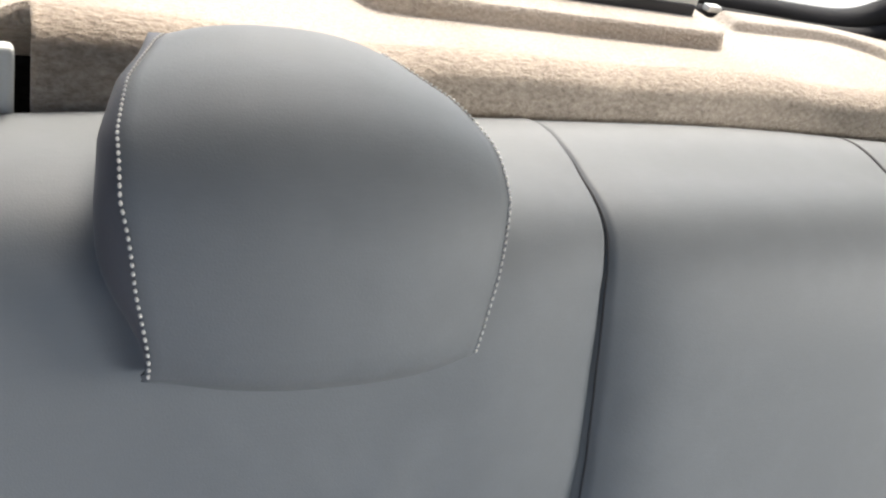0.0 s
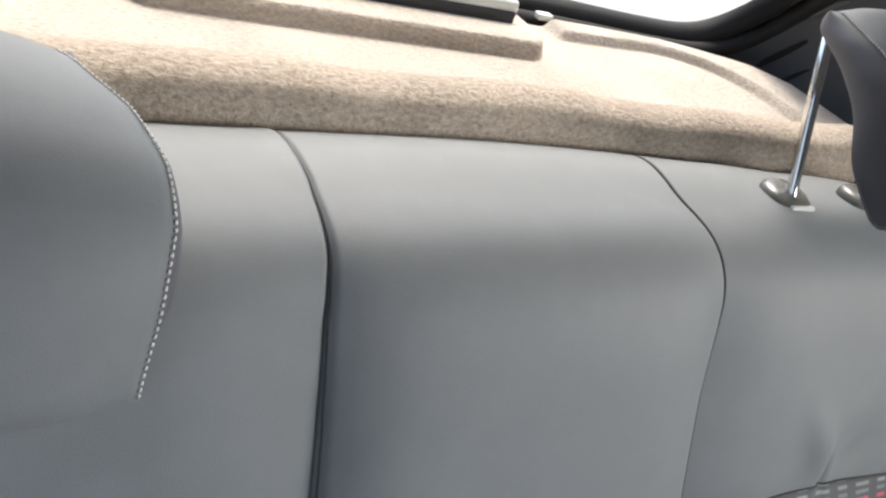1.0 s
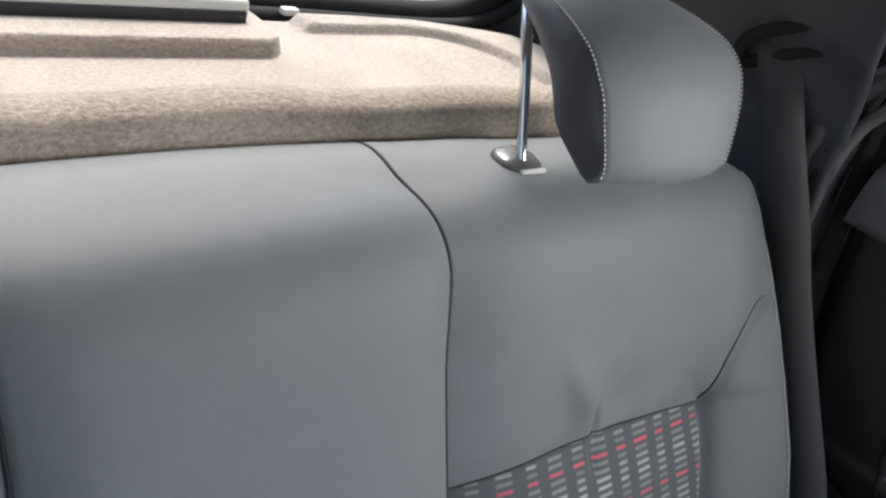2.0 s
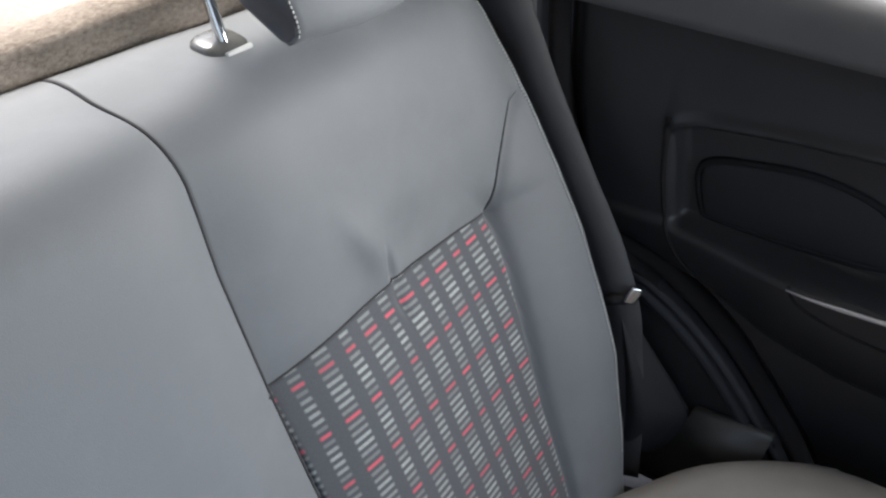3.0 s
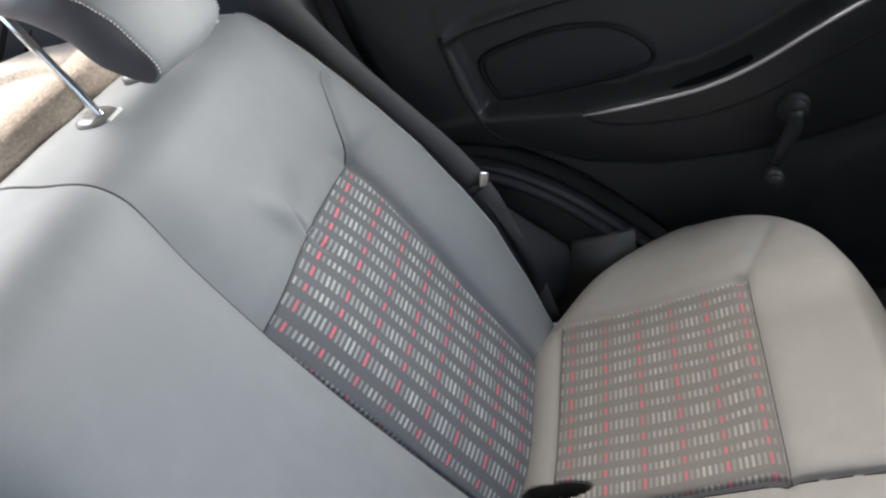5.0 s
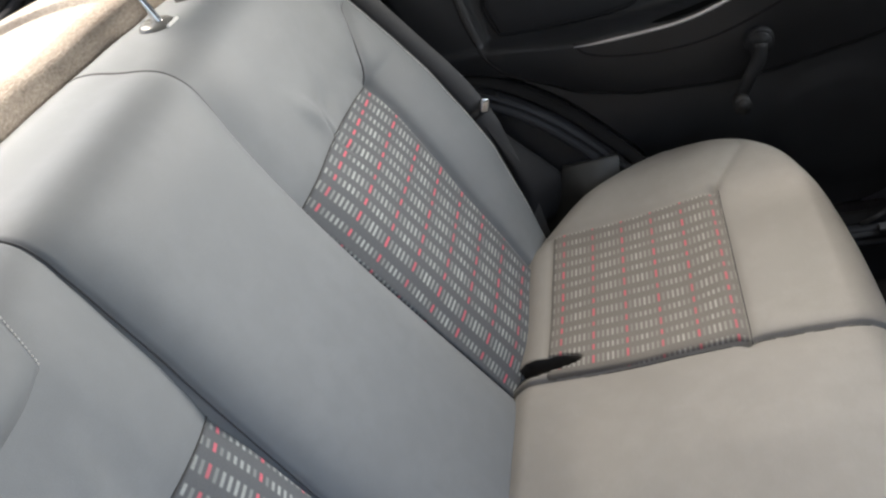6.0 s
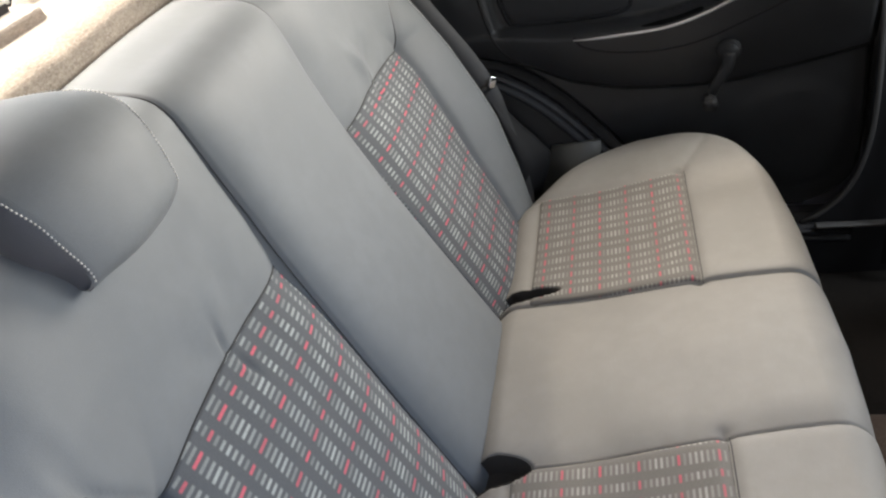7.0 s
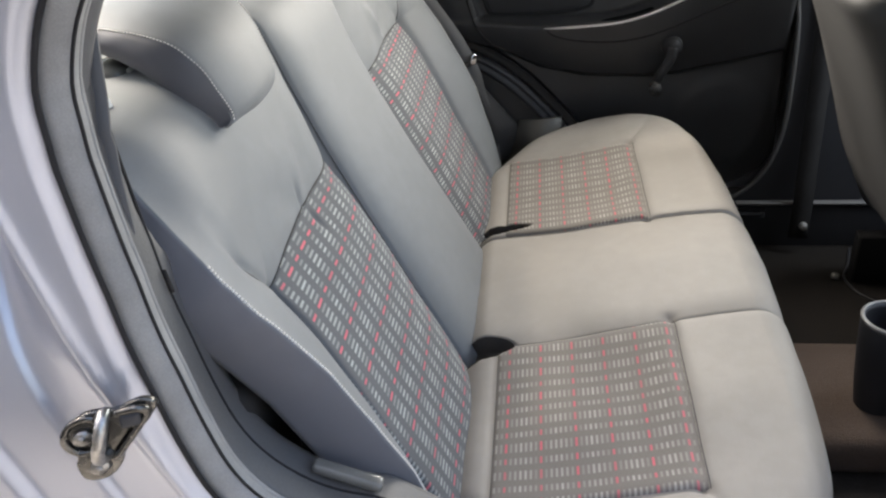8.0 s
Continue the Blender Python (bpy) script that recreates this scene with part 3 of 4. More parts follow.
sheet("raised_panel", np.stack([X, Y, 1.098 + 0.020 * step(-plateau, -0.001, 0.007)], -1), CARPET, shelf, "raised carpeted middle of the shelf", 0.010)
# lamp housing in front of the glass
lamp = empty("brake_lamp_housing", (0, 0.95, 1.114), "pale plastic lamp housing on the carpeted shelf", "lamp housing")
bm = bmesh.new()
box(bm, (0.385, 0.052, 0.026), (0, 0.903, 1.128), 0.008, 4)
part("cover", bm, PALE, lamp)
bm = bmesh.new()
box(bm, (0.375, 0.004, 0.015), (0, 0.8762, 1.122), 0.0015)
part("front_strip", bm, TRIM_PLASTIC, lamp, "dark front edge")

# ---- rear seat backrest ----
PROFILE = spline([(0.195, 0.49), (0.238, 0.577), (0.320, 0.735), (0.405, 0.90), (0.444, 0.99), (0.468, 1.056), (0.485, 1.089), (0.512, 1.107), (0.56, 1.112), (0.608, 1.109), (0.632, 1.097)], 400)
_d = np.gradient(PROFILE, axis=0)
_ds = np.linalg.norm(_d, axis=1)
NORMAL = np.stack([-_d[:, 1], _d[:, 0]], -1) / _ds[:, None]
ARC = np.concatenate([[0], np.cumsum(np.linalg.norm(np.diff(PROFILE, axis=0), axis=1))])
_top = int(np.argmax(PROFILE[:, 1]))


def arc_z(z):
    return np.interp(z, PROFILE[:_top, 1], ARC[:_top])


def arc_y(y):
    return np.interp(y, PROFILE[:, 0], ARC)


S_PATCH = arc_z(0.90)
SEAM_S = np.array([0, arc_z(0.575), arc_z(0.74), S_PATCH, arc_z(1.0), arc_z(1.07), arc_y(0.50), arc_y(0.56), ARC[-1]])
SEAM_X = np.array([0.178, 0.174, 0.167, 0.159, 0.156, 0.157, 0.153, 0.149, 0.154])
TOPLINE = [(0.158, S_PATCH), (0.25, S_PATCH + 0.007), (0.335, S_PATCH + 0.009), (0.43, S_PATCH + 0.006), (0.509, S_PATCH - 0.002)]
CREASE = [(0.509, S_PATCH - 0.002), (0.518, S_PATCH + 0.020), (0.529, S_PATCH + 0.042), (0.549, S_PATCH + 0.068), (0.575, S_PATCH + 0.090), (0.600, S_PATCH + 0.106)]
NEAR_CREASE = [(0.509, S_PATCH - 0.002), (0.530, S_PATCH + 0.019), (0.550, S_PATCH + 0.041), (0.571, S_PATCH + 0.066), (0.588, S_PATCH + 0.096)]


def x_seam(s, side):
    """Distance of the seam beside the centre panel; the panel sits a little towards the far side."""
    return np.interp(s, SEAM_S, SEAM_X) + np.where(
        np.asarray(side) < 0, np.interp(s, arc_z(np.array([0.76, 0.90, 0.96, 1.03, 1.09])), [0, -0.003, -0.005, -0.001, 0.004]), 0.007 * step(s, arc_z(0.76), arc_z(0.96)))


def x_patch(s, side):
    """Outer edge of the woven insert, and above it the crease; the far insert narrows more towards the cushion."""
    low = np.interp(s, [arc_z(0.52), arc_z(0.70), S_PATCH - 0.002], [0.452, 0.472, 0.509])
    low = np.where(np.asarray(side) < 0, np.interp(s, [arc_z(0.52), S_PATCH - 0.002], [0.530, 0.509]), low)
    far, near = (np.interp(s, [c[1] for c in line], [c[0] for c in line]) for line in (CREASE, NEAR_CREASE))
    return np.where(s < S_PATCH - 0.002, low, np.where(np.asarray(side) < 0, near, far))


def x_edge(s, side):
    """Sewn outer edge of the bolster; the near one stands out a little more."""
    return np.where(np.asarray(side) < 0, np.interp(s, arc_z(np.array([0.62, 0.75, 0.84, 0.89, 0.93, 0.97, 1.02, 1.07])), [0, 0.012, 0.015, 0.021, 0.029, 0.030, 0.017, 0]), np.interp(s, arc_z(np.array([0.50, 0.60, 0.72, 0.84, 0.94])), [-0.036, -0.030, -0.017, -0.006, 0])) + np.interp(s, [0, arc_z(0.6), arc_z(0.95), arc_z(1.05), arc_y(0.52), ARC[-1]], [0.575, 0.588, 0.598, 0.606, 0.618, 0.622])


def puff(x, s):
    """How far the upholstery stands out from the plain backrest."""
    a = np.abs(x)
    xs = x_seam(s, x)
    low = step(ARC[-1] - s, 0.06, 0.24)
    h = 0.017 * (1 - np.clip(a / xs, 0, 1) ** 4.5) * low
    h += 0.010 * step(a, xs, xs + 0.10) * step(x_edge(s, x) - a, 0.0, 0.08) * low
    d = np.abs(a - xs)
    h -= (0.0032 * np.exp(-(d / 0.012) ** 1.5) + np.where(a > xs, 0.006, 0.003) * np.exp(-(d / 0.032) ** 2)) * low
    h -= np.where(a > xs, 0.0015, 0.0) * low * np.exp(-(d / 0.05) ** 2)
    h -= (0.0026 + 0.0012 * low) * np.exp(-(d / (0.0020 + 0.0006 * low)) ** 2)
    out = a > xs
    top = away(a, s, TOPLINE)
    over = s > np.interp(a, [p[0] for p in TOPLINE], [p[1] for p in TOPLINE])
    h -= np.where(out, 0.004 * np.exp(-(top / np.where(over, 0.012, 0.030)) ** 1.5) * (1 - step(a, 0.490, 0.525)) + 0.006 * np.exp(-(top / 0.055) ** 2), 0)
    fold = np.where(x < 0, away(a, s, NEAR_CREASE), away(a, s, CREASE))
    h -= (0.005 * np.exp(-(fold / 0.009) ** 1.5) + 0.004 * np.exp(-(fold / 0.030) ** 2) + 0.003 * np.exp(-(fold / 0.005) ** 2)) * np.where(x < 0, 1 - step(a, 0.560, 0.590), 1 - step(a, 0.580, 0.605))
    # the rear edge rises towards the middle
    h += (0.008 - 0.016 * (a / 0.5) ** 2) * step(s, arc_y(0.54), arc_y(0.60))
    xp = x_patch(s, x)
    ridge = np.interp(s, arc_z(np.array([0.50, 0.56, 0.62, 0.70, 0.77, 0.84, 0.91, 0.96, 1.0, 1.05, 1.085])), [0.015, 0.025, 0.04, 0.056, 0.058, 0.055, 0.046, 0.034, 0.021, 0.007, 0.0])
    xq = np.where(s > S_PATCH, np.maximum(xp - 1.6 * (s - S_PATCH), 0.42), xp)
    t = np.clip((a - xq) / np.maximum(x_edge(s, x) - xq, 0.01), 0, 1)
    h += ridge * (0.45 * np.sin(t * math.pi / 2) + 0.55 * t) ** (1.0 + 0.8 * step(s, S_PATCH, S_PATCH + 0.08))
    h -= np.where(s < S_PATCH, 0.009 * np.exp(-(np.abs(a - xp) / 0.006) ** 2), 0)
    # rounded outer shoulder
    h -= 0.020 * step(a, 0.555, 0.64) * step(s, arc_z(0.99), arc_z(1.10))
    # sewn-down notch and the folds that it pulls
    pull = np.where(x < 0, 0.45, 1.0)
    h -= pull * 0.008 * np.exp(-((a - 0.337 + 0.10 * (s - S_PATCH - 0.01)) / 0.005) ** 2 - ((s - S_PATCH - 0.022) / 0.018) ** 2)
    h -= 0.004 * np.exp(-((a - 0.330) / 0.005) ** 2 - ((s - S_PATCH + 0.014) / 0.016) ** 2)
    h += pull * 0.0080 * np.exp(-((a - 0.315 + 0.4 * (s - S_PATCH - 0.05)) / 0.018) ** 2 - ((s - S_PATCH - 0.055) / 0.035) ** 2)
    h -= pull * 0.0080 * np.exp(-((a - 0.375 - 0.3 * (s - S_PATCH - 0.04)) / 0.03) ** 2 - ((s - S_PATCH - 0.04) / 0.03) ** 2)
    h += np.where(out, 0.0010 * np.sin(a * 31 + s * 17) * np.sin(s * 23 - a * 11), 0.0010 * np.sin(x * 15 + s * 9))
    return h


def back_points(x, s, lift=0.0):
    y, z = np.interp(s, ARC, PROFILE[:, 0]), np.interp(s, ARC, PROFILE[:, 1])
    ny, nz = np.interp(s, ARC, NORMAL[:, 0]), np.interp(s, ARC, NORMAL[:, 1])
    h = puff(x, s) + lift
    return np.stack([x, y + ny * h, z + nz * h], -1)


seat = empty("rear_bench", (0, 0.3, 0.5), "charcoal fabric rear bench backrest with red-dashed woven inserts", "car seat")
rows_s = np.linspace(0, ARC[-1], 190)
U, S = np.meshgrid(np.linspace(-1, 1, 190), rows_s, indexing="xy")
U = np.sign(U) * np.abs(U) ** 0.6
sheet("centre_panel", back_points(U * x_seam(S, U), S), VINYL, seat, "plain charcoal centre panel", 0.006)
for sx in (-1, 1):
    U, S = np.meshgrid(np.linspace(0, 1, 150) ** 1.5, rows_s, indexing="xy")
    xs = x_seam(S, sx) + U * (x_edge(S, sx) - x_seam(S, sx))
    P = back_points(sx * xs, S)
    sheet("side_panel", P, VINYL, seat, "charcoal side panel with a raised bolster", 0.006, flip=sx < 0)
    # side of the bolster, turned back from the sewn edge
    edge = P[:, -1]
    k = np.linspace(0, 1, 16)[None, :, None]
    turn = np.concatenate([sx * (0.040 if sx > 0 else 0.012) * np.sin(k * 1.9) * (0.4 + 0.6 * step(1.12 - edge[:, None, 2:3], 0.0, 0.10)), (0.15 if sx > 0 else np.interp(edge[:, None, 2:3], [0.80, 0.90, 0.98, 1.05, 1.10], [0.062, 0.062, 0.058, 0.052, 0.04])) * k ** 1.25 + 0 * edge[:, None, :1], -0.03 * k + 0 * edge[:, None, :1]], -1)
    sheet("side_gusset", edge[:, None, :] + turn, GUSSET_LIT, seat, "slate grey fabric side of the bolster", 0.005, flip=sx < 0)
    n0 = np.tile([sx * 0.55, -0.75, 0.35], (len(edge), 1))
    sewn = back_points(sx * (x_edge(rows_s, sx) - 0.0035), rows_s, 0.0004)
    keep = (edge[:, 2] > 0.6) & (edge[:, 1] < 0.53) & ((sx > 0) | (edge[:, 2] < 1.0))
    part("stitching", stitches(sewn[keep], n0[keep], 0.0031, 0.0008, 0.0008, 0.0014 if sx > 0 else 0.0019), THREAD, seat, "pale stitching along the bolster")
    # woven insert
    V, U = np.meshgrid(np.linspace(0, 1, 120), np.linspace(0, 1, 100), indexing="ij")
    s_lo = arc_z(0.535)
    xg = np.linspace(0, 1, 100)[None, :] * np.ones((120, 1))
    x_mid = 0.166 + xg * (0.507 - 0.166)
    s_hi = np.interp(x_mid, [p[0] for p in TOPLINE], [p[1] for p in TOPLINE]) + 0.0005
    Sg = s_lo + V * (s_hi - s_lo)
    x0, x1 = x_seam(Sg, sx) + 0.003, x_patch(np.minimum(Sg, S_PATCH - 0.003), sx) - 0.002
    xg = x0 + U * (x1 - x0)
    brim = np.minimum(U, 1 - U) * 99
    # gathers along the inner seam
    gather = 0.0005 * (1 + np.sin(Sg * 2 * math.pi / 0.0135 + 1.5 * np.sin(Sg * 40))) * np.exp(-((xg - x0) / 0.009) ** 2) * step(S_PATCH - Sg, 0.0, 0.05)
    sheet("insert", back_points(sx * xg, Sg, gather + 0.0016 - 0.0020 * np.exp(-(brim / 0.8) ** 2) - 0.0008 * (V > 0.995)), INSERT, seat, "dark woven insert with grey and red dashes", 0.002, np.stack([xg, Sg - S_PATCH + 0.0155], -1), flip=sx < 0)
    # sewn seams, sunk into the joints
    ss = np.linspace(arc_z(0.53), ARC[-1] - 0.004, 150)
    part("seam", tube(back_points(sx * x_seam(ss, sx), ss, 0.0017 if sx > 0 else 0.0006), 0.0015 if sx > 0 else 0.0008, 6), SEAM, seat)
    line = spline(CREASE if sx > 0 else NEAR_CREASE, 50)[:47 if sx > 0 else 38]
    part("seam", tube(back_points(sx * line[:, 0], line[:, 1], 0.0010), np.linspace(0.0016, 0.0004, len(line)), 6), SEAM, seat)
    line = spline(TOPLINE, 60)
    part("seam", tube(back_points(sx * line[:, 0], line[:, 1] + 0.0008, 0.0009), 0.0010, 6), SEAM, seat)
    ss = np.linspace(arc_z(0.54), S_PATCH - 0.003, 80)
    part("seam", tube(back_points(sx * (x_patch(ss, sx) + 0.0005), ss, 0.0002), 0.0012, 6), SEAM, seat)
bm = bmesh.new()
box(bm, (1.20, 0.04, 0.52), (0, 0.59, 0.81), 0.015)
part("back_shell", bm, FLOORING, seat, "carpeted rear shell")


def headrest_guide(x, y):
    """A rounded plastic collar with a release button at its front."""
    th = np.linspace(0, 2 * math.pi, 36, endpoint=False)
    cx, sx = np.cos(th), np.sin(th)
    ox, oy = np.sign(cx) * np.abs(cx) ** 0.75 * 0.024, np.sign(sx) * np.abs(sx) ** 0.75 * 0.020
    rows = [np.stack([x + k * ox, y + k * oy, np.full(36, z) + 0.10 * k * oy], -1) for k, z in ((1.0, 1.104), (1.0, 1.112), (0.96, 1.1165), (0.80, 1.1195), (0.40, 1.1205), (0.02, 1.1205))]
    g = sheet("headrest_guide", np.array(rows), COLLAR, seat, "satin dark grey plastic headrest guide", wrap=True)
    bm = bmesh.new()
    box(bm, (0.030, 0.005, 0.006), (x + 0.003, y - 0.0195, 1.1125), 0.002, 3, (-12, 0, 0))
    part("button", bm, PALE, g, "pale release button")


for x, y in ((-0.409, 0.570), (-0.297, 0.570), (0.291, 0.562), (0.403, 0.562)):
    headrest_guide(x, y)
for sx in (-1, 1):
    bm = bmesh.new()
    box(bm, (0.034 if sx > 0 else 0.022, 0.026, 0.014), (0.548, 0.530, 1.104) if sx > 0 else (-0.524, 0.540, 1.112), 0.005, 3, (-4, sx * 10, sx * 14))
    part("release_bezel", bm, PALE, seat, "pale plastic seat release bezel")
    if sx < 0:
        bm = bmesh.new()
        box(bm, (0.034, 0.010, 0.075), (-0.5005, 0.618, 1.100), 0.0045, 3)
        part("pale_tab", bm, PALE, seat, "pale upright tab at the shelf end")
        continue
    part("release_loop", tube(spline([(sx * 0.505, 0.612, 1.10), (sx * 0.506, 0.620, 1.150), (sx * 0.520, 0.622, 1.168), (sx * 0.545, 0.622, 1.165), (sx * 0.553, 0.618, 1.10)], 20), 0.006, 8), CHROME, seat, "steel seat latch loop")

# ---- headrests ----
EDGE = spline([(0.443, 1.058), (0.440, 1.069), (0.448, 1.093), (0.463, 1.125), (0.487, 1.148), (0.524, 1.158), (0.566, 1.160), (0.598, 1.159), (0.613, 1.150), (0.609, 1.138), (0.582, 1.135),
               (0.545, 1.127), (0.514, 1.110), (0.488, 1.080), (0.469, 1.060), (0.455, 1.053)], 72, True)


def half_width(y, z):
    w = np.interp(y, [0.438, 0.452, 0.472, 0.50, 0.54, 0.585, 0.615], [0.083, 0.091, 0.097, 0.096, 0.087, 0.068, 0.050])
    tuck = (1 - step(z, 1.052, 1.088)) * step(y, 0.441, 0.455)
    return w - 0.9 * tuck * (w - 0.080)


def headrest(m, label):
    """Built about the middle of its foot; m places it."""
    foot = np.array([0, 0.578, 1.110])
    ob = empty("headrest", (0, 0, 0), label, "headrest", "headrests of the rear seat")
    d = np.gradient(np.vstack([EDGE[-1], EDGE, EDGE[0]]), axis=0)[1:-1]
    nrm = np.stack([-d[:, 1], d[:, 0]], -1) / np.linalg.norm(d, axis=1)[:, None]
    centre = EDGE.mean(0)
    if np.sum((EDGE - centre) * nrm) < 0:
        nrm = -nrm
    w = half_width(EDGE[:, 0], EDGE[:, 1])
    j = np.arange(72)
    frontness = step(np.sum(nrm * np.array([-0.80, 0.60]), 1), 0.0, 0.85)
    cols = np.concatenate([[-1], np.linspace(-0.985, 0.985, 31), [1]])
    P = np.zeros((33, 72, 3))
    for i, u in enumerate(cols):
        up = (0.003 + 0.013 * frontness) * (1 - abs(u) ** 2.4) - 0.0025 * (abs(u) > 0.99)
        P[i, :, 0] = u * w
        P[i, :, 1:] = EDGE + nrm * up[:, None]
    P -= foot * np.array([0, 1, 1])
    sheet("cover", P, VINYL, ob, "charcoal fabric front cover", wrap=True)
    spine = (EDGE + EDGE[(-j - 1) % 72]) / 2
    for sx in (-1, 1):
        rows = []
        w_in = (w + w[(-j - 1) % 72]) / 2
        for t in np.linspace(0, 1, 8):
            q = EDGE * (1 - t) + spine * t
            rows.append(np.stack([sx * (w * (1 - t) + w_in * t - 0.001 + (0.001 + 0.009 * step(q[:, 1], 1.06, 1.11)) * math.sin(t * math.pi / 2) ** 0.7), q[:, 0], q[:, 1]], -1))
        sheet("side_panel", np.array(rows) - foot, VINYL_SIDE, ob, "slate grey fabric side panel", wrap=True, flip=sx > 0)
        sel = list(range(1, 36))
        line = np.stack([sx * (w[sel] - 0.0012), EDGE[sel, 0], EDGE[sel, 1]], -1) - foot
        nn = np.stack([0.6 * sx + 0 * w[sel], nrm[sel, 0], nrm[sel, 1]], -1)
        part("stitching", stitches(line + nn * 0.0007, nn, 0.0030, 0.0008, 0.0007, 0.0010), THREAD, ob, "pale stitching along the edge")
        a = np.array([sx * 0.056, 0.026, 0.045])
        b = np.array([sx * 0.056, -0.069, -0.165])
        part("rod", tube([a, a * 0.7 + b * 0.3, a * 0.3 + b * 0.7, b], 0.0052, 16), CHROME, ob, "polished steel rod")
    ob.matrix_world = m
    return ob


headrest(pose(-0.353, 0.578, 1.110), "charcoal headrest with pale stitching, pushed down onto the backrest")
headrest(pose(0.347, 0.587, 1.213, 4), "charcoal headrest with pale stitching, raised on two steel rods")

# ---- rear seat cushion ----
PLAN_FRONT = [(0.0, -0.252), (0.15, -0.249), (0.30, -0.245), (0.45, -0.232), (0.56, -0.203), (0.62, -0.162), (0.655, -0.11), (0.672, -0.05), (0.675, -0.02)]
PLAN_BACK = [(0.0, 0.27), (0.45, 0.27), (0.50, 0.225), (0.56, 0.175), (0.61, 0.125), (0.648, 0.07), (0.668, 0.02), (0.675, -0.02)]
RIM = spline(PLAN_FRONT, 60).tolist()
RIM_BACK = spline(PLAN_BACK[2:], 30).tolist()


def cushion_z(x, y):
    a = np.abs(x)
    z = np.interp(y, [-0.26, -0.20, -0.14, -0.07, 0.05, 0.16, 0.24, 0.28], [0.640, 0.645, 0.640, 0.630, 0.607, 0.590, 0.578, 0.572])
    d = np.minimum(away(a, y, RIM), away(a, y, RIM_BACK) + 0.004)
    r = 0.045
    k = np.clip(1 - d / r, 0, 1)
    z = z - r * (1 - np.sqrt(np.maximum(1 - k * k, 0)))
    xs = np.interp(y, [-0.25, 0.24], [0.154, 0.178])
    dd = np.abs(a - xs)
    z = z + 0.006 * (1 - np.clip(a / xs, 0, 1) ** 2)
    z = z - np.where(a > xs, 0.004 * np.exp(-(dd / 0.009) ** 1.5), 0.007 * np.exp(-(dd / 0.026) ** 1.4)) - 0.004 * np.exp(-(dd / 0.0028) ** 2)
    # dished seat with a flatter front pad and a firm outer bolster
    z = z - 0.012 * np.exp(-(((a - 0.345) / 0.17) ** 4)) * step(y, -0.12, 0.0)
    z = z + 0.010 * step(a, 0.53, 0.60)
    z = z - 0.006 * np.exp(-(away(a, y, [(0.155, -0.076), (0.506, -0.072)]) / 0.008) ** 1.5)
    z = z - 0.005 * np.exp(-(away(a, y, [(0.506, -0.072), (0.508, 0.26)]) / 0.007) ** 1.5)
    z = z - 0.004 * np.exp(-(away(a, y, [(0.506, -0.072), (0.60, -0.125)]) / 0.008) ** 1.5)
    z = z - 0.002 * np.exp(-(away(a, y, [(0.205, 0.184), (0.50, 0.184)]) / 0.006) ** 2)
    # pocket for the belt buckles beside the centre seam
    pk = ((y - np.where(np.asarray(x) < 0, 0.222, 0.214)) / np.where(np.asarray(x) < 0, 0.066, 0.080)) ** 2 + ((a - np.where(np.asarray(x) < 0, 0.174, 0.203)) / np.where(np.asarray(x) < 0, 0.027, 0.017)) ** 2
    z = z - 0.032 * step(1.05 - pk, 0.0, 0.22)
    # the pad rolls over where it meets the backrest
    z = z - 0.022 * np.clip((y - 0.200) / 0.035, 0, 1.4) ** 2 * step(0.52 - a, 0.0, 0.06)
    return z + 0.0022 * np.sin(a * 27 + y * 13) * np.sin(y * 19 - a * 7)


cush = empty("bench_cushion", (0, 0.0, 0.4), "charcoal fabric rear bench cushion with red-dashed woven inserts", "car seat")


def cushion_grid(xa, xb, n, m):
    """Columns from the back to the front edge, then down the front face."""
    fx, fy = zip(*PLAN_FRONT)
    bx, by = zip(*PLAN_BACK)
    out = []
    for x in xa + (xb - xa) * (np.linspace(0, 1, n) ** 1.4 if abs(xa) < abs(xb) else (1 - np.cos(np.linspace(0, math.pi, n))) / 2):
        a = abs(x)
        y0, y1 = np.interp(a, bx, by), np.interp(a, fx, fy)
        t = np.linspace(0, 1, m)
        y = y0 + (y1 - y0) * (1 - (1 - t) ** 1.25)
        col = np.stack([np.full(m, x), y, cushion_z(np.full(m, x), y)], -1)
        lip = [(x * (1 - 0.004 * k), y1 + 0.006 * k, col[-1, 2] - 0.028 * k) for k in range(1, 9)]
        out.append(np.vstack([[(x, y0 + 0.004, col[0, 2] - 0.15)], col, lip]))
    return np.array(out)


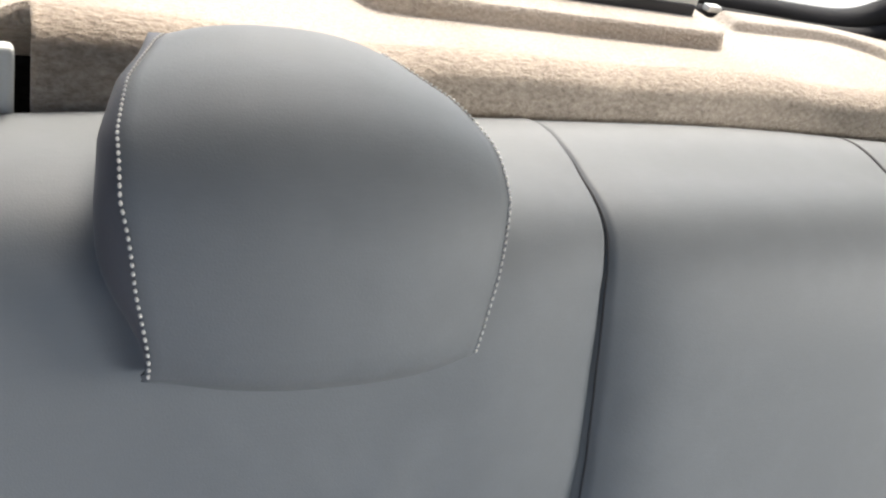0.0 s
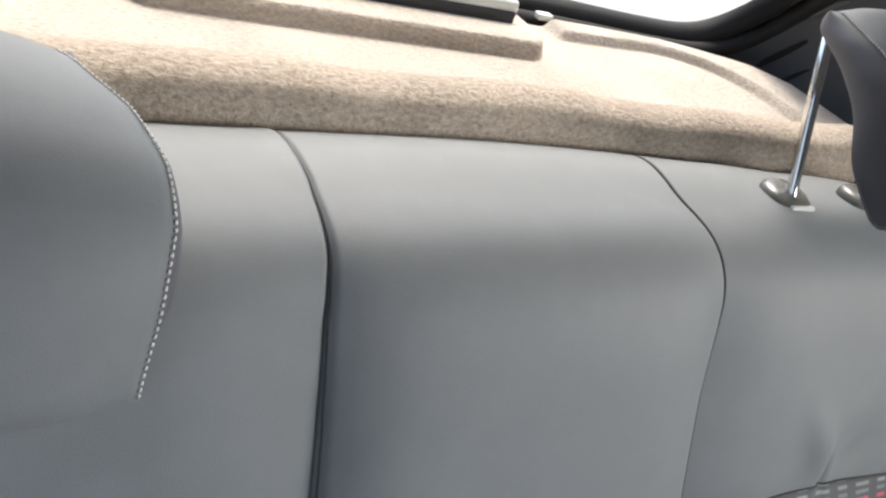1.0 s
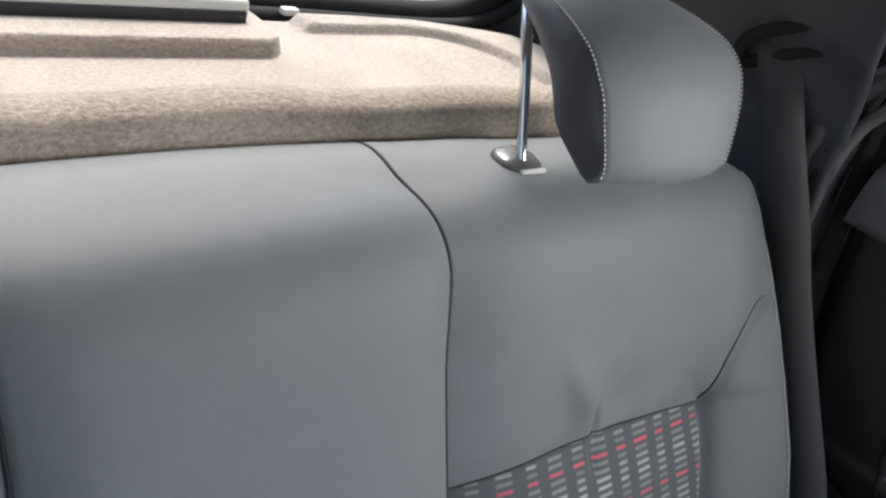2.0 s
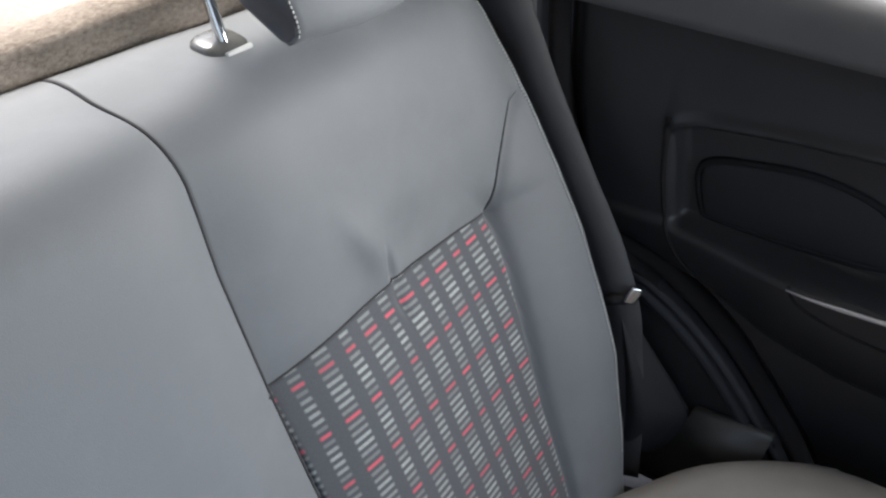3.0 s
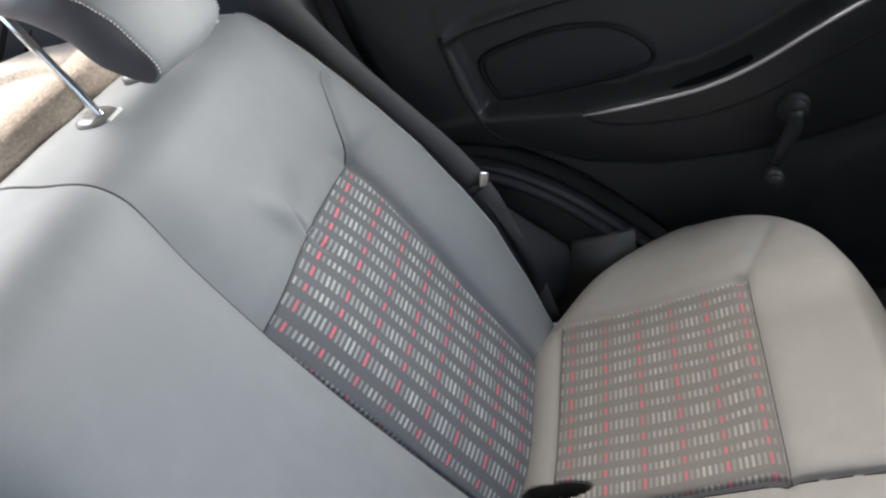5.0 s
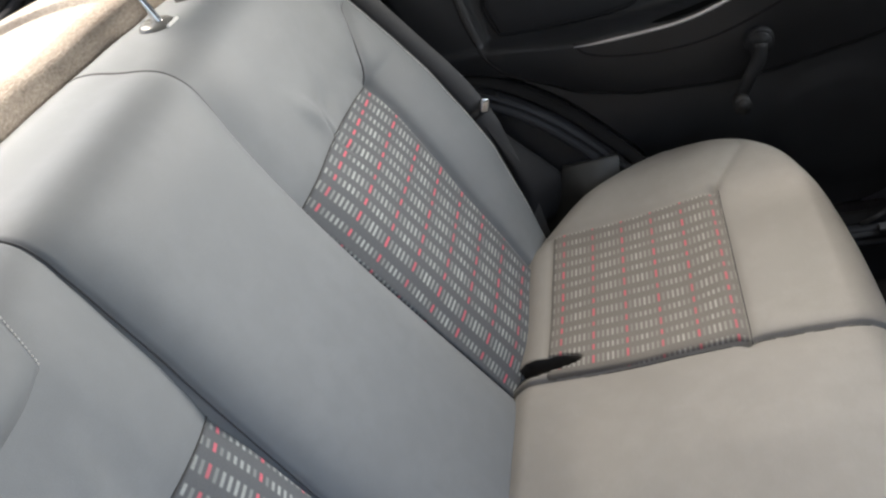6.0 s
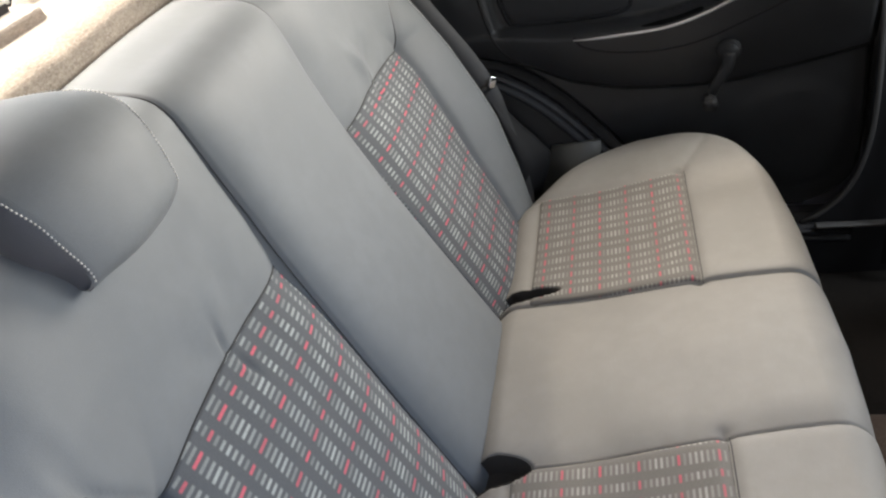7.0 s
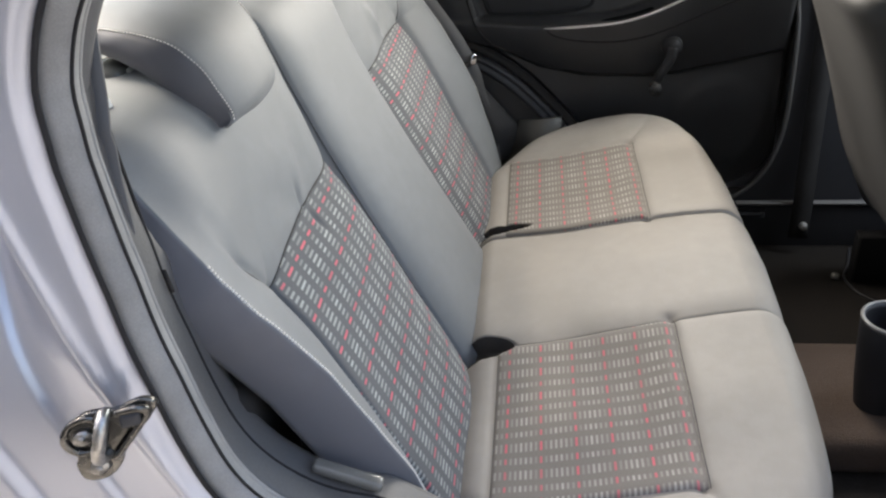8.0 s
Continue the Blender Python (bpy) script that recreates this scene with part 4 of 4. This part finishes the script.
sheet("centre_pad", cushion_grid(-0.166, 0.166, 90, 150), VINYL_LIT, cush, "plain charcoal centre pad", 0.006)
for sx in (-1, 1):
    sheet("side_pad", cushion_grid(sx * 0.166, sx * 0.6749, 150, 150), VINYL_LIT, cush, "charcoal side pad with a rounded outer corner", 0.006, flip=sx < 0)
    V, U = np.meshgrid(np.linspace(0, 1, 80), np.linspace(0, 1, 110), indexing="ij")
    y = -0.079 + V * (0.182 + 0.079)
    xa = np.interp(y, [-0.25, 0.182], [0.157, 0.176])
    x = xa + U * (0.504 - xa)
    brim = np.minimum(np.minimum(U * 109, (1 - U) * 109), np.minimum(V, 1 - V) * 79)
    z = cushion_z(sx * x, y) + 0.0022 - 0.0026 * (brim < 0.5)
    sheet("insert", np.stack([sx * x, y, z], -1), INSERT_LIT, cush, "dark woven insert with grey and red dashes", 0.002, np.stack([x * 1.15, (y - 0.1600) * 1.10], -1), flip=sx < 0)
    ys = np.linspace(0.130, -0.245, 90)
    xs = np.interp(ys, [-0.25, 0.24], [0.154, 0.178])
    part("seam", tube(np.stack([sx * xs, ys, cushion_z(sx * xs, ys) + 0.0008], -1), 0.0012, 6), SEAM, cush)
    line = spline([(0.158, -0.081), (0.505, -0.0795)], 60)
    part("seam", tube(np.stack([sx * line[:, 0], line[:, 1], cushion_z(sx * line[:, 0], line[:, 1]) + 0.0004], -1), 0.0006, 6), SEAM, cush)
    V, U = np.meshgrid(np.linspace(0, 1, 16), np.linspace(0, 2 * math.pi, 32), indexing="ij")
    pc, pr = (0.174, 0.027) if sx < 0 else (0.203, 0.017)
    x, y = pc + pr * V * np.cos(U), (0.222 if sx < 0 else 0.214) + (0.066 if sx < 0 else 0.080) * V * np.sin(U)
    z = cushion_z(sx * x, y) + 0.0045
    sheet("buckle_pocket", np.stack([sx * x, y, z], -1), POCKET, cush, "dark brown felt-lined buckle pocket", 0.001, flip=sx < 0)
bm = bmesh.new()
box(bm, (1.16, 0.42, 0.26), (0, 0.01, 0.40), 0.02)
part("base", bm, FLOORING, cush, "dark carpeted seat base")

# ---- seat belt on the far side ----
belt = empty("seat_belt", (0.62, 0.25, 0.52), "black seat belt hanging beside the backrest with its tongue", "seat belt")
way = spline([(0.652, 0.572, 1.240), (0.646, 0.548, 1.200), (0.645, 0.512, 1.135), (0.643, 0.468, 1.065), (0.640, 0.422, 0.985), (0.634, 0.365, 0.90), (0.628, 0.310, 0.82), (0.622, 0.274, 0.750), (0.620, 0.260, 0.695), (0.616, 0.240, 0.610), (0.611, 0.224, 0.50)], 70)
part("webbing", ribbon(way, 0.048, 0.002, (0.25, -1.0, 0.3)), BELT, belt)
slit = spline([(0.648, 0.603, 1.196), (0.640, 0.598, 1.222), (0.641, 0.556, 1.250), (0.643, 0.515, 1.262), (0.650, 0.505, 1.246), (0.652, 0.545, 1.225), (0.652, 0.590, 1.198)], 50, True)
# soft cover that hangs from the tongue beside the belt
V, U = np.meshgrid(np.linspace(0, 1, 24), np.linspace(0, 1, 24), indexing="ij")
near_line = spline([(0.624, 0.280, 0.765), (0.620, 0.262, 0.701), (0.618, 0.248, 0.64), (0.615, 0.236, 0.59), (0.614, 0.230, 0.53)], 24)
far_line = spline([(0.636, 0.272, 0.745), (0.654, 0.222, 0.676), (0.662, 0.186, 0.630), (0.664, 0.166, 0.592), (0.660, 0.190, 0.515)], 24)
P = near_line[:, None] * (1 - U[..., None]) + far_line[:, None] * U[..., None]
P[..., 0] -= 0.020 * np.sin(math.pi * U) ** 0.8 * np.sin(math.pi * V) ** 0.6
P[..., 0] += 0.003 * np.sin(U * 9 + V * 4) * np.sin(math.pi * V)
sheet("belt_cover", P, DOOR_SOFT, belt, "soft black cover beside the belt", 0.003, flip=True)
bm = tube(slit, 0.008, 10, True)
part("belt_guide", bm, FELT, belt, "black plastic belt guide")
bm = bmesh.new()
box(bm, (0.007, 0.016, 0.024), (0.621, 0.262, 0.777), 0.003, 2, (20, 0, 40))
part("tongue_grip", tube([(0.612, 0.295, 0.758), (0.617, 0.282, 0.764), (0.621, 0.268, 0.768)], np.array([0.007, 0.0075, 0.006]), 10), CRANK_PLASTIC, belt, "black plastic tongue grip")
part("tongue", bm, CHROME, belt, "pale metal belt tongue")

# ---- far door ----
door = empty("rear_door", (0.70, 0, 0.42), "closed black plastic rear door panel with a window crank", "car door")
SILL_Z = spline([(0.30, 0.830), (0.258, 0.832), (0.107, 0.830), (-0.01, 0.835), (-0.073, 0.843), (-0.134, 0.862), (-0.20, 0.892), (-0.27, 0.922), (-0.36, 0.952), (-0.46, 0.980)], 80).tolist()
CREASE_Z = [(0.30, 0.80), (0.19, 0.768), (0.12, 0.735), (0.02, 0.712), (-0.10, 0.707), (-0.19, 0.712), (-0.32, 0.738), (-0.45, 0.768)]
BROW = spline([(0.292, 0.930), (0.286, 0.952), (0.266, 0.966), (0.22, 0.975), (0.106, 0.986), (-0.10, 0.996), (-0.46, 1.002)], 80).tolist()


def curve_at(pts, y):
    p = np.array(sorted(pts))
    return np.interp(y, p[:, 0], p[:, 1])


def door_x(y, z):
    za, zc, zb = curve_at(SILL_Z, y), curve_at(CREASE_Z, y), curve_at(BROW, y)
    x = np.full(np.shape(y), 0.700)
    x = x + 0.012 * step(z, zb, 1.06)
    inside = step(z, za, za + 0.014) * step(zb - z, 0.0, 0.012) * step(0.286 - 0.2 * (0.97 - z) - y, 0.0, 0.012)
    x = x + 0.030 * inside
    x = x - 0.009 * np.exp(-((z - zb - 0.006) / 0.007) ** 2) * step(0.29 - y, 0, 0.01)
    p = 0.032 * step(0.275 - y, 0.0, 0.20) + 0.006
    below = np.clip((za - z) / np.maximum(za - zc, 0.01), 0, 1)
    arm = p * (1 - below ** 1.6) * step(za + 0.013 - z, 0.0, 0.010)
    x = x - arm
    x = x + 0.012 * step(zc - z, -0.002, 0.008)
    x = x + 0.012 * step(0.68 - z, 0, 0.22)
    # speaker swell low on the door
    x = x - 0.003 * step(0.13 - np.hypot(y + 0.30, z - 0.58), 0, 0.04)
    return x


V, U = np.meshgrid(np.linspace(0, 1, 200), np.linspace(0, 1, 190), indexing="ij")
zz = 0.418 + V * (1.150 - 0.418)
order = np.argsort(OPENING[:, 1])
mono = OPENING[order]
yr = np.interp(zz, mono[:, 1], mono[:, 0]) - 0.004
yf = -0.438 + 0.10 * np.clip((0.53 - zz) / 0.11, 0, 1) ** 3
yy = yr + U * (yf - yr)
edge_fall = 0.02 * (1 - step(U, 0.0, 0.03)) + 0.02 * step(U, 0.975, 1.0)
panel = sheet("panel", np.stack([door_x(yy, zz) + edge_fall, yy, zz], -1), DOOR_PLASTIC, door, "black grained plastic inner panel", 0.004)
bm = bmesh.new()
rim = (OPENING + 0.03 * OUTWARD)[(OPENING[:, 1] < 1.17)]
prism(bm, [(-0.46, 1.17)] + rim.tolist() + [(-0.46, rim[-1, 1])], 0.765, 0.80)
part("door_skin", bm, PAINT, door, smooth=False)

INLAY_X = 0.7235
pocket = spline([(0.240, 0.931), (0.18, 0.949), (0.115, 0.955), (0.05, 0.942), (0.008, 0.908), (0.003, 0.884), (0.03, 0.872), (0.11, 0.866), (0.215, 0.866), (0.232, 0.880)], 60, True)
pocket = pocket * np.array([0.99, 0.975]) + np.array([0.002, 0.005])
bm = bmesh.new()
prism(bm, pocket.tolist(), INLAY_X + 0.014, INLAY_X, 0.004, 2)
part("armrest_insert", bm, DOOR_SOFT, door, "dark grey cloth inlay")
part("inlay_groove", tube([(INLAY_X + 0.005, y, z) for y, z in (pocket - pocket.mean(0)) * 1.03 + pocket.mean(0)], 0.0045, 8, True), RUBBER, door)


def on_door(y, z, lift):
    y, z = np.array(y), np.array(z)
    return np.stack([door_x(y, z) - lift, y, z], -1)


ys = np.linspace(0.108, -0.40, 70)
part("metal_edge", tube(on_door(ys, curve_at(SILL_Z, ys) - 0.001, 0.001), np.interp(ys, [-0.4, 0.05, 0.108], [0.0032, 0.0028, 0.001]), 8), SATIN, door, "satin silver edge of the pull handle")
low = spline([(0.107, 0.829), (0.092, 0.811), (0.049, 0.797), (-0.02, 0.790), (-0.083, 0.794), (-0.14, 0.808), (-0.207, 0.836), (-0.28, 0.868), (-0.38, 0.905)], 60)
part("handle_joint", tube(on_door(low[:, 0], low[:, 1] + 0.004, 0.0), 0.0021, 6), FELT, door)
V, U = np.meshgrid(np.linspace(0, 1, 12), np.linspace(0, 1, 30), indexing="ij")
ys = -0.016 - 0.112 * U
end = np.minimum(np.minimum(U / 0.30, (1 - U) / 0.05), 1.0) ** 0.7
zs = curve_at(SILL_Z, ys) + 0.0049 + 0.0013 * end * (2 * V - 1)
# Black patch on the uncut ledge; the hollow's shade is only its colour.
sheet("pull_slot_shade", on_door(ys, zs, 0.0) + np.array([0.0, 0.0, 0.0015]), HOLLOW_SHADE, door, "black patch painted for the shaded handle hollow", 0.001)
groove = spline([(0.287, 0.970), (0.283, 0.925), (0.275, 0.876), (0.258, 0.826), (0.226, 0.788), (0.170, 0.764)], 50)
part("panel_groove", tube(on_door(groove[:, 0], groove[:, 1], 0.0), np.linspace(0.0042, 0.0015, 50), 8), FELT, door, "dark groove round the armrest")

crank = bmesh.new()
bmesh.ops.create_cone(crank, cap_ends=True, segments=28, radius1=0.026, radius2=0.021, depth=0.040, matrix=pose(0.676, -0.172, 0.781, 0, -90, 0))
bmesh.ops.bevel(crank, geom=[e for e in crank.edges if e.calc_face_angle(0) > 0.8], offset=0.004, segments=3, affect="EDGES")
crank_ob = part("window_crank", crank, CRANK_PLASTIC, door, "black plastic window crank")
part("crank_arm", tube(spline([(0.662, -0.172, 0.781), (0.655, -0.168, 0.756), (0.648, -0.149, 0.727), (0.648, -0.137, 0.700)], 14), np.linspace(0.0125, 0.0095, 14), 14), CRANK_PLASTIC, crank_ob)
knob = bmesh.new()
bmesh.ops.create_cone(knob, cap_ends=True, segments=24, radius1=0.0125, radius2=0.0145, depth=0.038, matrix=pose(0.632, -0.136, 0.699, 0, -90, 0))
bmesh.ops.bevel(knob, geom=[e for e in knob.edges if e.calc_face_angle(0) > 0.8], offset=0.004, segments=3, affect="EDGES")
part("crank_knob", knob, CRANK_PLASTIC, crank_ob)

# window ledge and frame of the far door
ledge = spline([(0.672, 1.085), (0.674, 1.125), (0.682, 1.148), (0.700, 1.157), (0.730, 1.155)], 12)
yl = np.linspace(0.425, -0.44, 40)
sheet("window_ledge", np.array([[(x, y - 0.06 * (z - 1.085), z) for x, z in ledge] for y in yl]), GREY_TRIM, door, "grey plastic window ledge", 0.004, flip=True)
bm = bmesh.new()
prism(bm, [(0.47, 1.13), (0.372, 1.152), (0.395, 1.205), (0.29, 1.345), (0.17, 1.44), (-0.38, 1.455), (-0.40, 1.15), (-0.44, 1.15), (-0.43, 1.47), (0.26, 1.472), (0.40, 1.37), (0.46, 1.25)], 0.70, 0.735, 0.003, 1)
part("window_frame", bm, RUBBER, door, "black window frame", smooth=False)
gv = bmesh.new()
gv.faces.new([gv.verts.new((0.712, y, z)) for y, z in [(0.38, 1.14), (0.30, 1.335), (0.18, 1.445), (-0.385, 1.46), (-0.405, 1.14)]])
pane = part("window_pane", gv, GLASS, door, "clear side glass", smooth=False)
pane.visible_shadow = False

# pale body corner between cushion and far arch trim
bm = bmesh.new()
prism(bm, [(0.235, 0.48), (0.08, 0.48), (0.066, 0.622), (0.164, 0.614), (0.176, 0.575), (0.194, 0.540), (0.222, 0.500)], 0.656, 0.672, 0.003, 2)
part("arch_corner", bm, SILL_PAINT, car, "pale painted corner of the wheel arch")
bm = bmesh.new()
prism(bm, [(0.70, 0.45), (0.10, 0.45), (0.06, 0.60), (0.16, 0.70), (0.25, 0.765), (0.34, 0.80), (0.40, 0.87), (0.45, 1.0), (0.47, 1.09), (0.70, 1.09)], 0.672, 0.71)
part("arch_cover", bm, DOOR_PLASTIC, car, "black plastic arch cover", smooth=False)
inner = spline([(0.650, 0.062), (0.640, 0.072), (0.622, 0.088), (0.600, 0.115), (0.585, 0.15)], 12)
low_from = int(np.argmax(OPENING[:, 1] < 1.0))
sheet("arch_inner", along_opening(inner, -1, low_from, 140), TRIM_PLASTIC, car, "dark plastic inner wheel arch", 0.003)

# ---- door striker on the near jamb ----
striker = empty("door_striker", (-0.77, 0.455, 0.92), "greasy dark steel door striker bolted to the painted jamb", "door striker")


def on_jamb(bm, lift=0.0):
    """Lays a piece built in y and z about x = 0 onto the sloping jamb."""
    for v in bm.verts:
        v.co = Vector((0.8 * v.co.x, 0.460 + 0.76 * (v.co.y - 0.460), 0.928 + 0.72 * (v.co.z - 0.918)))
        v.co.x = -(0.764 + 0.42 * (v.co.y - 0.44) + lift) + v.co.x
    return bm


plate = spline([(0.505, 0.928), (0.497, 0.948), (0.478, 0.960), (0.452, 0.957), (0.428, 0.964), (0.414, 0.955), (0.420, 0.940), (0.441, 0.925), (0.452, 0.905), (0.460, 0.880), (0.476, 0.866), (0.495, 0.870), (0.500, 0.892), (0.497, 0.905)], 70, True)
part("plate", on_jamb(prism(bmesh.new(), plate.tolist(), 0.0, -0.006, 0.0018, 2)), OILY, striker, "oily dark striker plate")
ring = spline([(0.502, 0.930), (0.494, 0.950), (0.477, 0.956), (0.467, 0.945), (0.466, 0.925), (0.474, 0.912), (0.492, 0.912)], 40, True)
part("guard", on_jamb(tube([(-0.008, y, z) for y, z in ring], 0.0038, 8, True)), OILY, striker)
hook = spline([(-0.004, 0.462, 0.958), (-0.018, 0.460, 0.952), (-0.026, 0.462, 0.935), (-0.024, 0.468, 0.915), (-0.016, 0.470, 0.902), (-0.004, 0.468, 0.900)], 26)
part("loop", on_jamb(tube(hook, 0.0065, 12)), STEEL, striker, "worn bright striker loop")
arm = spline([(-0.006, 0.452, 0.953), (-0.011, 0.440, 0.957), (-0.012, 0.426, 0.957), (-0.010, 0.421, 0.947), (-0.009, 0.432, 0.932), (-0.008, 0.450, 0.908), (-0.007, 0.462, 0.893)], 30)
part("arm", on_jamb(tube(arm, 0.0045, 10)), OILY, striker)
for y, z in ((0.484, 0.932), (0.477, 0.887)):
    bm = bmesh.new()
    bmesh.ops.create_cone(bm, cap_ends=True, segments=20, radius1=0.0105, radius2=0.0085, depth=0.007, matrix=pose(-0.009, y, z, 0, -90, 0))
    bmesh.ops.create_cone(bm, cap_ends=True, segments=6, radius1=0.0045, radius2=0.0045, depth=0.003, matrix=pose(-0.013, y, z, 0, -90, 0))
    part("bolt", on_jamb(bm), STEEL, striker, "bolt head")
bm = bmesh.new()
box(bm, (0.014, 0.020, 0.018), (-0.008, 0.437, 0.944), 0.004, 2)
part("buffer", on_jamb(bm), TRIM_PLASTIC, striker, "dark plastic buffer")

# lever at the foot of the near bolster
lever = bmesh.new()
box(lever, (0.016, 0.074, 0.012), (-0.640, 0.312, 0.762), 0.005, 3, (15, 0, -6))
tagged(part("trim_lever", lever, COLLAR), "black plastic lever beside the seat bolster", "lever")

# ---- front belt hanging on the far pillar ----
fb = empty("front_seat_belt", (0.66, -0.52, 0.29), "black front seat belt hanging down the far pillar", "seat belt")
way = spline([(0.688, -0.475, 1.12), (0.684, -0.492, 0.95), (0.680, -0.500, 0.70), (0.672, -0.502, 0.50), (0.655, -0.500, 0.40), (0.640, -0.495, 0.315)], 40)
part("webbing", ribbon(way, 0.046, 0.002, (0.0, 1.0, 0.0)), RUBBER, fb)
bm = bmesh.new()
bmesh.ops.create_cone(bm, cap_ends=True, segments=16, radius1=0.011, radius2=0.008, depth=0.014, matrix=pose(0.641, -0.505, 0.345, 0, -90, 0))
part("anchor_bolt", bm, GUIDE, fb, "shiny belt anchor bolt")

# ---- front seat and console ----
fs = empty("front_chair", (0.36, -0.6, 0.28), "grey vinyl front seat back seen from behind", "car seat")
prof = spline([(-0.365, 0.995), (-0.385, 0.955), (-0.415, 0.896), (-0.47, 0.75), (-0.53, 0.586), (-0.60, 0.47), (-0.67, 0.40), (-0.74, 0.42), (-0.72, 0.55), (-0.64, 0.70), (-0.56, 0.86), (-0.49, 0.98), (-0.43, 1.02), (-0.385, 1.015)], 80, True)
mid = prof.mean(0)
rows = []
for u in np.linspace(-1, 1, 41):
    k = (1 - abs(u) ** 5) ** 0.35
    rows.append(np.stack([np.full(80, 0.36 + 0.225 * u), mid[0] + (prof[:, 0] - mid[0]) * (0.55 + 0.45 * k), mid[1] + (prof[:, 1] - mid[1]) * (0.9 + 0.1 * k)], -1))
sheet("backrest", np.array(rows), FRONT_SEAT, fs, "grey vinyl back panel", wrap=True)
bm = bmesh.new()
box(bm, (0.44, 0.46, 0.14), (0.36, -0.90, 0.46), 0.04, 4)
part("cushion", bm, FRONT_SEAT, fs)
for x in (0.20, 0.52):
    bm = bmesh.new()
    box(bm, (0.035, 0.55, 0.12), (x, -0.86, 0.335), 0.006, 2)
    part("rail", bm, RUBBER, fs, "black seat rail")
    bm = bmesh.new()
    bmesh.ops.create_cone(bm, cap_ends=True, segments=16, radius1=0.011, radius2=0.009, depth=0.010, matrix=pose(x, -0.555, 0.283))
    part("rail_bolt", bm, COLLAR, fs, "dark rail bolt")

tagged(fs, group="front seats")
# Near front seat, out of view; added to block windscreen light.
copy_thing(fs, pose(-0.36, -0.6, 0.28))

cup = empty("cup_holder", (0, -0.47, 0.34), "dark plastic cup holder with a pale rim at the console end", "cup holder")
th = np.linspace(0, 2 * math.pi, 40, endpoint=False)
prof = [(0.036, 0.34), (0.044, 0.40), (0.050, 0.47), (0.052, 0.511), (0.0515, 0.519), (0.0465, 0.520), (0.0445, 0.512), (0.042, 0.45), (0.038, 0.40), (0.001, 0.40)]
sheet("body", np.array([[(r * math.cos(a), -0.47 + r * math.sin(a), z) for a in th] for r, z in prof]), TRIM_PLASTIC, cup, wrap=True)
part("rim", tube([(0.0505 * math.cos(a), -0.47 + 0.0495 * math.sin(a), 0.521) for a in th], 0.0036, 8, True), GUIDE, cup, "pale plastic rim")
bm = bmesh.new()
box(bm, (0.15, 0.6, 0.16), (0, -0.83, 0.41), 0.02, 3)
part("console", bm, TRIM_PLASTIC, cup)

cable = part("cable", tube(spline([(0.655, -0.625, 0.2785), (0.58, -0.600, 0.2785), (0.52, -0.575, 0.2785), (0.45, -0.590, 0.2785), (0.40, -0.635, 0.2785)], 40), 0.0028, 8), TRIM_PLASTIC)
tagged(cable, "thin dark grey cable lying on the floor carpet", "cable")
